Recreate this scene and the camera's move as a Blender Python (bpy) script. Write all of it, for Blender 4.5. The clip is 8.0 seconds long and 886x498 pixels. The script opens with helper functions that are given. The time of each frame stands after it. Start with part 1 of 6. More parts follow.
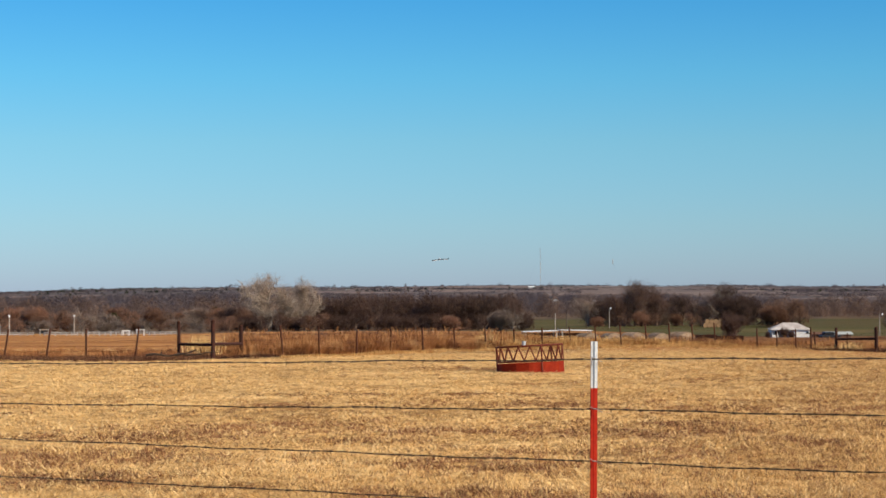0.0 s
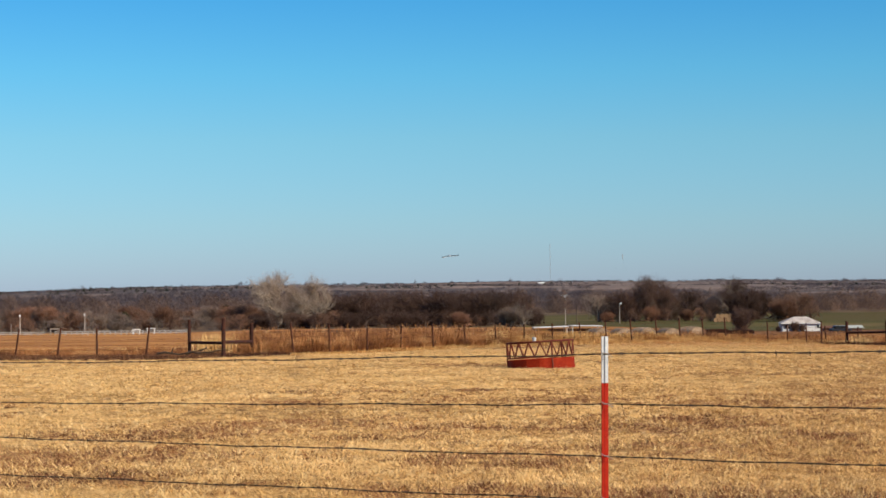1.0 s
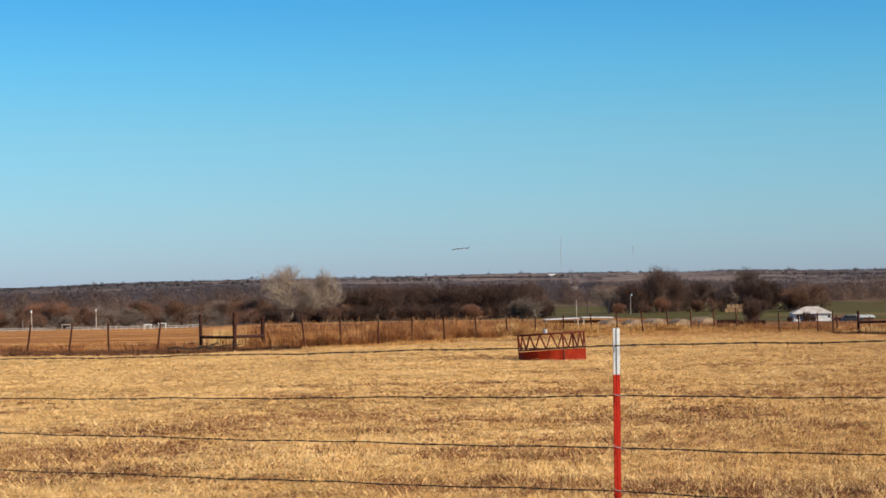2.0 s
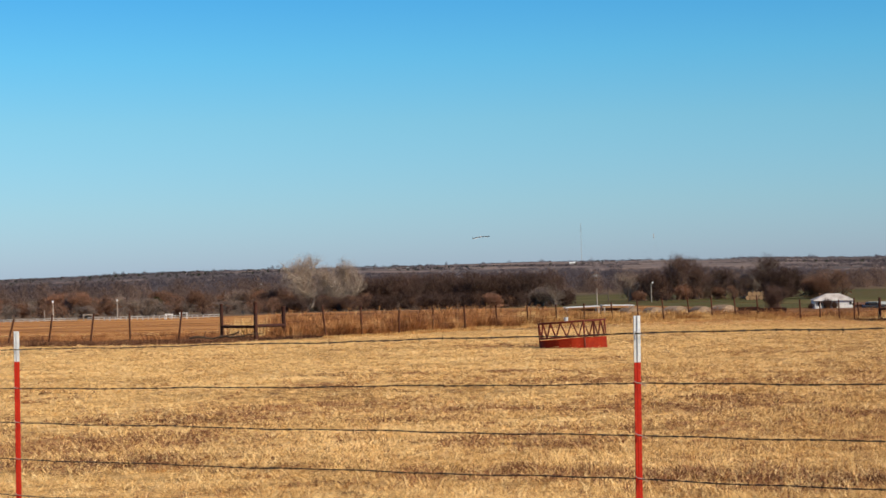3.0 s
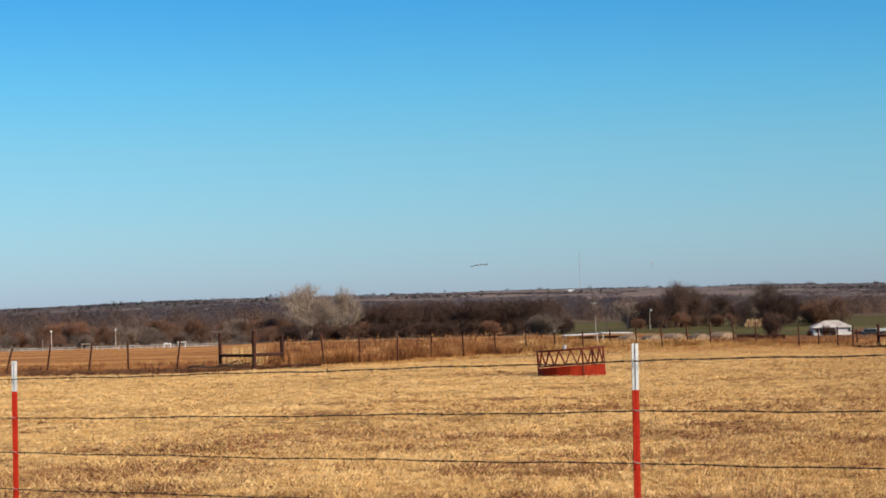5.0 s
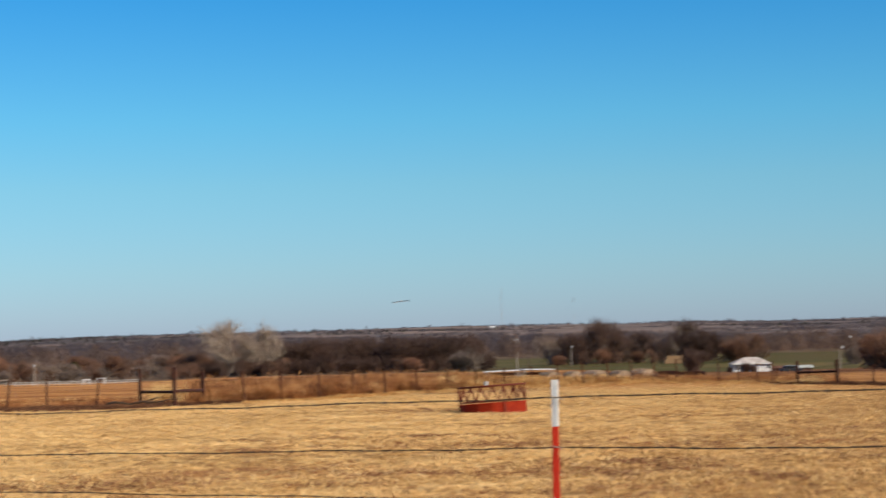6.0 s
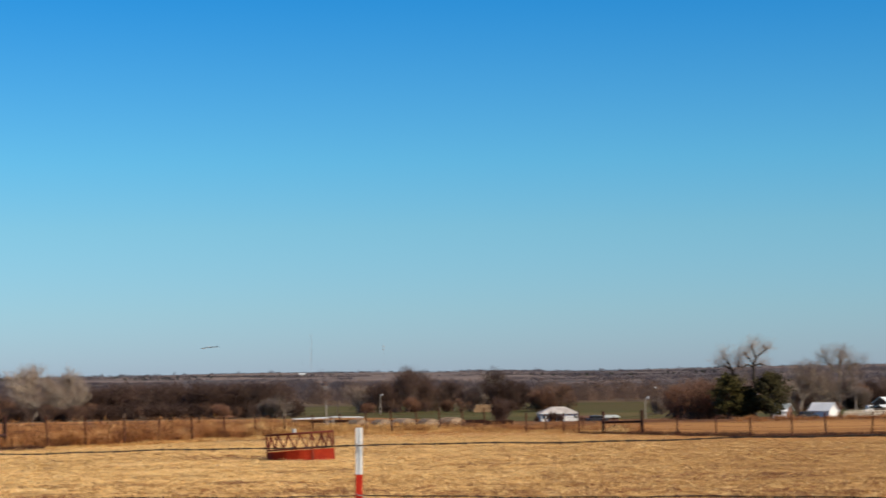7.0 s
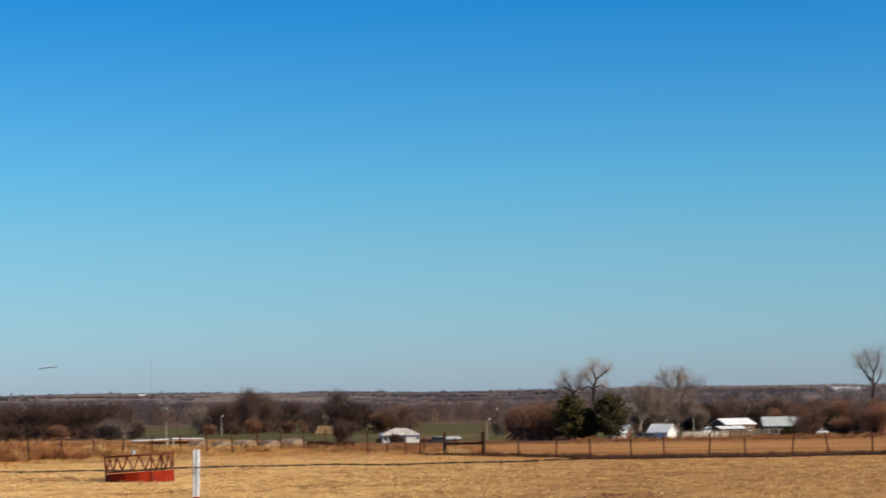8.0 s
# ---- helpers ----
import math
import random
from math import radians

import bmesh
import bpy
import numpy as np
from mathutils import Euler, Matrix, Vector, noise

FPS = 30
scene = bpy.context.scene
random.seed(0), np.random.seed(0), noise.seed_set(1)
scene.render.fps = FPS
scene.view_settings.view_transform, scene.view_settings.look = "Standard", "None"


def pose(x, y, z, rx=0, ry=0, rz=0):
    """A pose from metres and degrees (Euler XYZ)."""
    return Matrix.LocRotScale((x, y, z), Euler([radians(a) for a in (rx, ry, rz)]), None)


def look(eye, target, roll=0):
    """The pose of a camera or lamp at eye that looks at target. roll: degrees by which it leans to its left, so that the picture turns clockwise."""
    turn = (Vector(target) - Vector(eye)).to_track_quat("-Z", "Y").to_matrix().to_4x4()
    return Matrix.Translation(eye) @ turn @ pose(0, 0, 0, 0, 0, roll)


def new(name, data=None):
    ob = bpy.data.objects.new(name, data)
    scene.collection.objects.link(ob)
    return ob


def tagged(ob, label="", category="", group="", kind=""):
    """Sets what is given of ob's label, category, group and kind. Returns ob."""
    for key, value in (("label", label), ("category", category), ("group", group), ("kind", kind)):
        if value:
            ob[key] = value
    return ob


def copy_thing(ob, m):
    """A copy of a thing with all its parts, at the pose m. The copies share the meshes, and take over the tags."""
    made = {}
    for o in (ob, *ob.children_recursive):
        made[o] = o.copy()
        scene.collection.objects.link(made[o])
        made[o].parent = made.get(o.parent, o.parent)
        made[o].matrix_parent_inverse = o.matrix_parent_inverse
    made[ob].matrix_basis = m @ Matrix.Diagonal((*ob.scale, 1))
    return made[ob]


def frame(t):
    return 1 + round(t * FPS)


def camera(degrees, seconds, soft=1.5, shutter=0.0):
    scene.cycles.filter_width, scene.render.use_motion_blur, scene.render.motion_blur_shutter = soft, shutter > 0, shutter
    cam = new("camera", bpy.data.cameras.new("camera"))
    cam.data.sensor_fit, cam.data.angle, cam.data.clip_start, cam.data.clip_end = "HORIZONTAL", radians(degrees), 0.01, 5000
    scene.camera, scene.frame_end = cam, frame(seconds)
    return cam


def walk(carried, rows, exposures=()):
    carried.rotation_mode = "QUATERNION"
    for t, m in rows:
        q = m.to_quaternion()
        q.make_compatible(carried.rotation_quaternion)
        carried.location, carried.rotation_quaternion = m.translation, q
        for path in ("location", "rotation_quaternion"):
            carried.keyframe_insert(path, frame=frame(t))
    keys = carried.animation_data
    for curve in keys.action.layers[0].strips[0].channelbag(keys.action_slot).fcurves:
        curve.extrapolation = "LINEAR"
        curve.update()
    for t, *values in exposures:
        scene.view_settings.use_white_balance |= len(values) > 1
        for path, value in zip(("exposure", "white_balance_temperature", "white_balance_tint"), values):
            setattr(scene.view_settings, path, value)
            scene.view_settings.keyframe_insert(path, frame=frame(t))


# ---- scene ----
cam = camera(25.26, 8.0, soft=1.5, shutter=0.5)
EYE = 1.6
# seconds, metres right, metres up, yaw, pitch, roll
ROWS = [
    (0.0, 0.001, 0.002, -1.272, 1.117, -0.123),
    (0.5, 0.001, 0.0, -1.403, 0.802, -0.327),
    (1.0, 0.0005, 0.0, -0.992, 1.018, -0.542),
    (1.5, -0.001, 0.001, -0.727, 1.287, -0.885),
    (1.7, -0.001, 0.001, -0.740, 1.123, -0.950),
    (2.8, 0.0, 0.0, -0.270, 0.443, -1.230),
    (3.0, 0.0, 0.0, -0.091, 0.492, -1.247),
    (3.5, 0.0, 0.0, 0.0, 0.720, -1.250),
    (4.0, 0.0, -0.001, 0.140, 0.875, -1.398),
    (4.2, 0.0005, -0.001, 0.140, 0.845, -1.420),
    (5.3, 0.004, 0.001, -0.510, 1.855, -1.390),
    (5.5, 0.0045, 0.001, -0.837, 2.223, -1.354),
    (6.0, 0.010, 0.0, -2.444, 2.304, -1.342),
    (6.2, 0.015, 0.0, -3.900, 2.600, -1.300),
    (6.5, 0.022, 0.0, -5.649, 3.615, -1.120),
    (7.0, 0.030, 0.0, -7.941, 3.580, -0.739),
    (7.5, 0.0377, 0.001, -10.466, 3.594, -0.656),
    (8.0, 0.0435, 0.001, -12.500, 4.142, -0.639),
]
HEAD = Matrix(((1, 0, 0, 0), (0, 0, -1, 0), (0, 1, 0, 0), (0, 0, 0, 1)))


def attitude(x, z, yaw, pitch, roll):
    """The camera's pose: heading to the left of +y, pitch up, lean to its left."""
    turn = pose(0, 0, 0, 0, 0, yaw) @ pose(0, 0, 0, pitch, 0, 0) @ HEAD @ pose(0, 0, 0, 0, 0, roll)
    return Matrix.Translation((x, 0, EYE + z)) @ turn


EXPOSURES = [(0.0, 0.17), (5.0, 0.17), (8.0, 0.14)]
walk(cam, [(t, attitude(x, z, yaw, pitch, roll)) for t, x, z, yaw, pitch, roll in ROWS], EXPOSURES)

# ---- sun and sky ----
SUN_EL, SUN_AZ = radians(33), radians(126)
sun_way = Vector((math.sin(SUN_AZ) * math.cos(SUN_EL), math.cos(SUN_AZ) * math.cos(SUN_EL), math.sin(SUN_EL)))
sun = new("sun", bpy.data.lights.new("sun", "SUN"))
sun.data.energy, sun.data.angle, sun.data.color = 5.0, radians(0.5), (1.0, 0.87, 0.68)
sun.matrix_world = look(sun_way * 60, (0, 0, 0))

world = bpy.data.worlds.new("sky")
scene.world = world
world.use_nodes = True
wn, wl = world.node_tree.nodes, world.node_tree.links
sky = wn.new("ShaderNodeTexSky")
sky.sky_type, sky.sun_disc = "NISHITA", False
sky.sun_elevation, sky.sun_rotation = SUN_EL, SUN_AZ
sky.altitude, sky.air_density, sky.dust_density, sky.ozone_density = 400, 1.0, 0.3, 2.5
coords, split = wn.new("ShaderNodeTexCoord"), wn.new("ShaderNodeSeparateXYZ")
tint = wn.new("ShaderNodeValToRGB")
wl.new(coords.outputs["Generated"], split.inputs[0])
wl.new(split.outputs["Z"], tint.inputs[0])
tint.color_ramp.elements[0].position, tint.color_ramp.elements[0].color = 0.0, (0.40, 0.540, 0.90, 1)
tint.color_ramp.elements[1].position, tint.color_ramp.elements[1].color = 0.55, (0.16, 0.30, 0.50, 1)
for place, shade in ((0.031, (0.392, 0.60, 0.85, 1)), (0.073, (0.361, 0.657, 0.823, 1)), (0.107, (0.268, 0.683, 0.883, 1)), (0.20, (0.064, 0.56, 0.95, 1))):
    stop = tint.color_ramp.elements.new(place)
    stop.color = shade
blend = wn.new("ShaderNodeMix")
blend.data_type, blend.blend_type = "RGBA", "MULTIPLY"
blend.inputs["Factor"].default_value = 1.0
wl.new(sky.outputs[0], blend.inputs["A"])
wl.new(tint.outputs[0], blend.inputs["B"])
wl.new(blend.outputs["Result"], wn["Background"].inputs[0])
wn["Background"].inputs[1].default_value = 0.12

# ---- materials ----


def mat(name, c1, c2, scale=1.0, rough=0.85, metal=0.0, bump=0.3, c3=None, fine=9.0, vary=0.15, spec=0.2):
    """Two-scale mottled surface; c3 comes in as stains, vary shifts the brightness from object to object."""
    m = bpy.data.materials.new(name)
    m.use_nodes = True
    n, l = m.node_tree.nodes, m.node_tree.links
    b = n["Principled BSDF"]
    tc = n.new("ShaderNodeTexCoord")
    big, small = n.new("ShaderNodeTexNoise"), n.new("ShaderNodeTexNoise")
    for node, s, dt in ((big, scale, 5), (small, scale * fine, 3)):
        node.inputs["Scale"].default_value, node.inputs["Detail"].default_value = s, dt
        l.new(tc.outputs["Object"], node.inputs["Vector"])
    add = n.new("ShaderNodeMath")
    add.operation = "MULTIPLY_ADD"
    add.inputs[1].default_value = 0.5
    half = n.new("ShaderNodeMath")
    half.operation, half.inputs[1].default_value = "MULTIPLY", 0.5
    l.new(big.outputs["Fac"], half.inputs[0])
    l.new(small.outputs["Fac"], add.inputs[0])
    l.new(half.outputs[0], add.inputs[2])
    ramp = n.new("ShaderNodeValToRGB")
    e = ramp.color_ramp.elements
    e[0].position, e[0].color, e[1].position, e[1].color = 0.38, (*c1, 1), 0.62, (*c2, 1)
    if c3:
        stop = ramp.color_ramp.elements.new(0.72)
        stop.color = (*c3, 1)
    l.new(add.outputs[0], ramp.inputs[0])
    info, hsv, val = n.new("ShaderNodeObjectInfo"), n.new("ShaderNodeHueSaturation"), n.new("ShaderNodeMapRange")
    val.inputs["To Min"].default_value, val.inputs["To Max"].default_value = 1 - vary, 1 + vary
    l.new(info.outputs["Random"], val.inputs["Value"])
    l.new(val.outputs[0], hsv.inputs["Value"])
    l.new(ramp.outputs[0], hsv.inputs["Color"])
    l.new(hsv.outputs[0], b.inputs["Base Color"])
    b.inputs["Roughness"].default_value, b.inputs["Metallic"].default_value = rough, metal
    b.inputs["Specular IOR Level"].default_value = spec
    if bump:
        bp = n.new("ShaderNodeBump")
        bp.inputs["Strength"].default_value, bp.inputs["Distance"].default_value = bump, 0.02
        l.new(small.outputs["Fac"], bp.inputs["Height"])
        l.new(bp.outputs[0], b.inputs["Normal"])
    return m


def blades(name, stops, rough=0.8, loose=0.55, patches=0.12, tufts=0.0, swing=2.8):
    """Each loose piece of the mesh takes a shade of its own."""
    m = bpy.data.materials.new(name)
    m.use_nodes = True
    n, l = m.node_tree.nodes, m.node_tree.links
    b = n["Principled BSDF"]
    geo, ramp = n.new("ShaderNodeNewGeometry"), n.new("ShaderNodeValToRGB")
    e = ramp.color_ramp.elements
    e[0].position, e[0].color = stops[0][0], (*stops[0][1], 1)
    e[1].position, e[1].color = stops[-1][0], (*stops[-1][1], 1)
    for place, c in stops[1:-1]:
        e.new(place).color = (*c, 1)
    tc, patch, jig = n.new("ShaderNodeTexCoord"), n.new("ShaderNodeTexNoise"), n.new("ShaderNodeMath")
    patch.inputs["Scale"].default_value, patch.inputs["Detail"].default_value = patches, 4
    l.new(tc.outputs["Object"], patch.inputs["Vector"])
    clump, both = n.new("ShaderNodeTexNoise"), n.new("ShaderNodeMix")
    clump.inputs["Scale"].default_value, clump.inputs["Detail"].default_value = tufts or patches * 9, 5
    l.new(tc.outputs["Object"], clump.inputs["Vector"])
    both.inputs["Factor"].default_value = 0.5
    l.new(patch.outputs["Fac"], both.inputs["A"])
    l.new(clump.outputs["Fac"], both.inputs["B"])
    jig.operation, jig.inputs[1].default_value = "MULTIPLY_ADD", loose
    l.new(geo.outputs["Random Per Island"], jig.inputs[0])
    shift = n.new("ShaderNodeMath")
    shift.operation, shift.inputs[1].default_value, shift.inputs[2].default_value = "MULTIPLY_ADD", swing, 0.5 - swing / 2 - loose / 2
    l.new(both.outputs["Result"], shift.inputs[0])
    l.new(shift.outputs[0], jig.inputs[2])
    l.new(jig.outputs[0], ramp.inputs[0])
    l.new(ramp.outputs[0], b.inputs["Base Color"])
    b.inputs["Roughness"].default_value = rough
    b.inputs["Specular IOR Level"].default_value = 0.2
    return m


def thin(m, through_light=0.5):
    """Fine twigs and blades: half of the light that falls on them passes to their other side."""
    n, l = m.node_tree.nodes, m.node_tree.links
    b, out = n["Principled BSDF"], n["Material Output"]
    back, join = n.new("ShaderNodeBsdfTranslucent"), n.new("ShaderNodeMixShader")
    l.new(b.inputs["Base Color"].links[0].from_socket, back.inputs["Color"])
    join.inputs[0].default_value = through_light
    l.new(b.outputs[0], join.inputs[1])
    l.new(back.outputs[0], join.inputs[2])
    l.new(join.outputs[0], out.inputs["Surface"])
    return m


STRAW = blades("dry_grass", [(0.0, (0.11, 0.048, 0.022)), (0.20, (0.34, 0.178, 0.066)), (0.42, (0.81, 0.518, 0.196)), (1.0, (0.98, 0.755, 0.41))], loose=0.60, patches=0.32, tufts=6.0, swing=1.5)
TAWNY = blades("tawny_grass", [(0.0, (0.09, 0.038, 0.018)), (0.3, (0.30, 0.150, 0.058)), (0.65, (0.52, 0.300, 0.112)), (1.0, (0.78, 0.52, 0.22))], loose=0.45, patches=0.6, tufts=5.0, swing=1.8)
RUSSET = blades("russet_grass", [(0.0, (0.22, 0.095, 0.035)), (0.35, (0.46, 0.23, 0.075)), (0.65, (0.60, 0.35, 0.12)), (1.0, (0.76, 0.54, 0.24))], patches=0.5)
BRICK_GRASS = blades("brick_red_grass", [(0.0, (0.075, 0.028, 0.015)), (0.36, (0.22, 0.088, 0.034)), (0.62, (0.42, 0.180, 0.060)), (1.0, (0.64, 0.39, 0.17))], loose=0.28, patches=0.45, tufts=1.3)
SCRUB = blades("dark_scrub_grass", [(0.0, (0.030, 0.013, 0.009)), (0.5, (0.115, 0.047, 0.025)), (1.0, (0.30, 0.150, 0.068))], tufts=2.0)
WEED = blades("dead_weeds", [(0.0, (0.06, 0.026, 0.016)), (0.5, (0.25, 0.105, 0.050)), (1.0, (0.56, 0.31, 0.14))], tufts=4.0)
RED_PAINT = mat("red_enamel", (0.30, 0.011, 0.003), (0.38, 0.018, 0.004), 4, 0.6, bump=0.1, vary=0.03, spec=0.15)
WHITE_PAINT = mat("white_enamel", (0.40, 0.43, 0.46), (0.56, 0.58, 0.60), 9, 0.5, bump=0.15, vary=0.03, c3=(0.5, 0.5, 0.5))
GALV = mat("weathered_wire", (0.032, 0.026, 0.023), (0.080, 0.064, 0.054), 6, 0.6, 0.3, bump=0.2)
CLIP = mat("bright_wire", (0.45, 0.40, 0.36), (0.60, 0.55, 0.50), 20, 0.4, 0.7, bump=0.1)
RUST = mat("rusty_steel", (0.055, 0.022, 0.014), (0.12, 0.045, 0.025), 5, 0.85, 0.2, bump=0.4, c3=(0.18, 0.07, 0.035))
DARK_RUST = mat("dark_rusty_pipe", (0.035, 0.015, 0.012), (0.075, 0.028, 0.018), 4, 0.8, 0.2, bump=0.4)
FEEDER_RED = mat("faded_red_sheet", (0.18, 0.012, 0.004), (0.29, 0.027, 0.007), 2.0, 0.7, bump=0.25, c3=(0.18, 0.034, 0.016), vary=0.10, spec=0.1)
FEEDER_BAR = mat("rusted_red_pipe", (0.10, 0.022, 0.014), (0.18, 0.04, 0.022), 6, 0.7, 0.1, bump=0.3)
DEAD_BARK = mat("dark_dead_bark", (0.026, 0.020, 0.018), (0.062, 0.048, 0.040), 1.5, 0.9, bump=0.5)
BARK = mat("brown_bark", (0.060, 0.040, 0.032), (0.13, 0.09, 0.07), 1.5, 0.9, bump=0.5)
PALE_BARK = mat("pale_bark", (0.26, 0.205, 0.155), (0.46, 0.38, 0.30), 1.2, 0.85, bump=0.4)
GREY_BARK = mat("grey_bark", (0.14, 0.11, 0.09), (0.30, 0.24, 0.19), 1.2, 0.9, bump=0.4)
TWIG = thin(mat("brown_twigs", (0.088, 0.052, 0.041), (0.194, 0.120, 0.091), 0.35, 0.9, bump=0, vary=0.4))
TWIG_RED = thin(mat("russet_twigs", (0.194, 0.101, 0.066), (0.404, 0.221, 0.138), 0.35, 0.9, bump=0, vary=0.35))
TWIG_PALE = thin(mat("pale_twigs", (0.36, 0.265, 0.20), (0.60, 0.465, 0.365), 0.4, 0.9, bump=0, vary=0.2))
TWIG_GREY = thin(mat("grey_twigs", (0.220, 0.160, 0.127), (0.396, 0.297, 0.231), 0.35, 0.9, bump=0, vary=0.3))
CEDAR = mat("cedar_foliage", (0.026, 0.023, 0.009), (0.060, 0.050, 0.016), 0.5, 0.9, bump=0, vary=0.3, c3=(0.15, 0.13, 0.03))
# mauve-blue shift of the twig colour stands in for distance haze
HAZED_WOODS = thin(blades("far_woods", [(0.0, (0.072, 0.065, 0.077)), (0.4, (0.125, 0.104, 0.113)), (0.75, (0.181, 0.142, 0.142)), (1.0, (0.261, 0.210, 0.200))], loose=0.10, patches=0.012))
VALLEY_WOODS = thin(blades("valley_woods", [(0.0, (0.081, 0.056, 0.050)), (0.4, (0.156, 0.105, 0.085)), (0.7, (0.250, 0.152, 0.107)), (1.0, (0.388, 0.288, 0.225))], loose=0.05, patches=0.05))
EVERGREEN = mat("far_cedars", (0.02, 0.03, 0.02), (0.045, 0.05, 0.03), 0.2, 0.9, bump=0)
RAIL_PAINT = mat("weathered_rail_paint", (0.34, 0.33, 0.31), (0.60, 0.59, 0.57), 0.4, 0.8, bump=0.1, vary=0.2)
WHITE_WALL = mat("white_siding", (0.66, 0.66, 0.65), (0.82, 0.82, 0.80), 0.6, 0.7, bump=0.1, c3=(0.55, 0.53, 0.5), vary=0.05)
GREY_ROOF = mat("weathered_shingles", (0.30, 0.25, 0.22), (0.56, 0.52, 0.49), 0.7, 0.85, bump=0.3, vary=0.1, c3=(0.66, 0.63, 0.60))
METAL_ROOF = mat("pale_metal_roof", (0.42, 0.46, 0.45), (0.56, 0.60, 0.58), 0.5, 0.5, 0.1, bump=0.05, vary=0.08)
WHITE_ROOF = mat("white_metal_roof", (0.70, 0.71, 0.72), (0.84, 0.84, 0.84), 0.5, 0.5, bump=0.05, vary=0.05)
# near-black panel colour, painted in for the shade inside doorways and windows
OPENING_SHADE = mat("painted_opening_shade", (0.015, 0.013, 0.012), (0.035, 0.03, 0.028), 1.5, 0.8, bump=0.1)
BROWN_WALL = mat("brown_boards", (0.10, 0.05, 0.035), (0.20, 0.11, 0.075), 1.5, 0.9, bump=0.3)
CREAM = mat("cream_siding", (0.60, 0.52, 0.42), (0.72, 0.64, 0.52), 0.8, 0.8, bump=0.1)
HAY = mat("weathered_hay", (0.20, 0.135, 0.09), (0.42, 0.30, 0.20), 2.5, 0.95, bump=0.9, c3=(0.55, 0.43, 0.31), vary=0.2)
CEDAR_OLIVE = mat("olive_cedar_foliage", (0.044, 0.038, 0.010), (0.105, 0.084, 0.020), 0.5, 0.9, bump=0, vary=0.2, c3=(0.22, 0.17, 0.035))
WRAP = mat("white_bale_wrap", (0.36, 0.33, 0.30), (0.66, 0.63, 0.60), 1.5, 0.6, bump=0.3)
GREY_POLE = mat("weathered_pole", (0.30, 0.25, 0.21), (0.48, 0.42, 0.36), 1.5, 0.9, bump=0.3)
DARK_POLE = mat("creosoted_pole", (0.07, 0.05, 0.04), (0.14, 0.10, 0.08), 1.5, 0.9, bump=0.3)
LAMP_GLASS = mat("pale_lamp_housing", (0.75, 0.75, 0.76), (0.86, 0.86, 0.86), 3, 0.4, bump=0)
OLD_RAIL = mat("grey_brown_boards", (0.13, 0.098, 0.08), (0.27, 0.215, 0.175), 1.2, 0.9, bump=0.3, vary=0.3)
WOOD = mat("fallen_wood", (0.04, 0.028, 0.022), (0.10, 0.07, 0.05), 3, 0.9, bump=0.5)
FOAM = mat("grey_foam", (0.045, 0.045, 0.05), (0.075, 0.075, 0.08), 8, 0.6, bump=0.05)
FOAM_WHITE = mat("white_foam", (0.72, 0.72, 0.72), (0.82, 0.82, 0.82), 8, 0.6, bump=0.05)
BLACK = mat("black_plastic", (0.015, 0.015, 0.016), (0.03, 0.03, 0.03), 8, 0.5, bump=0.05)
CAR_DARK = mat("dark_car_paint", (0.02, 0.022, 0.03), (0.03, 0.032, 0.04), 3, 0.3, bump=0, spec=0.5)
CAR_WHITE = mat("white_car_paint", (0.74, 0.75, 0.76), (0.80, 0.80, 0.81), 3, 0.3, bump=0, spec=0.5)
GLASS = mat("dark_glass", (0.02, 0.025, 0.03), (0.04, 0.045, 0.05), 3, 0.15, bump=0, spec=0.6)

# ---- mesh helpers ----


def link_mesh(name, verts, faces, material, parent=None, smooth=False):
    me = bpy.data.meshes.new(name)
    me.from_pydata(verts, [], faces)
    me.materials.append(material)
    if smooth:
        me.polygons.foreach_set("use_smooth", np.ones(len(me.polygons), bool))
    me.update()
    ob = new(name, me)
    ob.parent = parent
    return ob


def part(name, bm, material, parent=None, label="", smooth=False):
    me = bpy.data.meshes.new(name)
    bmesh.ops.recalc_face_normals(bm, faces=bm.faces)
    bm.to_mesh(me)
    bm.free()
    me.materials.append(material)
    if smooth:
        me.polygons.foreach_set("use_smooth", np.ones(len(me.polygons), bool))
    ob = new(name, me)
    ob.parent = parent
    return tagged(ob, label)


def thing(name, x, y, z, turn=0.0, label="", category="", group="", kind=""):
    ob = new(name)
    ob.empty_display_size = 0.3
    ob.matrix_world = pose(x, y, z, 0, 0, turn)
    return tagged(ob, label, category, group, kind)


def tube(bm, p, q, r, r2=None, n=8):
    p, q = Vector(p), Vector(q)
    way = q - p
    if way.length < 1e-6:
        return
    m = Matrix.Translation((p + q) / 2) @ way.to_track_quat("Z", "Y").to_matrix().to_4x4()
    bmesh.ops.create_cone(bm, cap_ends=True, segments=n, radius1=r, radius2=r if r2 is None else r2, depth=way.length, matrix=m)


def box(bm, x, y, z, sx, sy, sz, turn=None, bevel=0.0):
    """A box by its middle and its sizes."""
    m = Matrix.Translation((x, y, z)) @ (turn or Matrix()) @ Matrix.Diagonal((sx, sy, sz, 1))
    made = bmesh.ops.create_cube(bm, size=1, matrix=m)
    if bevel:
        edges = list({e for v in made["verts"] for e in v.link_edges})
        bmesh.ops.bevel(bm, geom=edges, offset=bevel, segments=1, affect="EDGES")


def smooth01(a, b, v):
    v = min(1.0, max(0.0, (v - a) / (b - a)))
    return v * v * (3 - 2 * v)


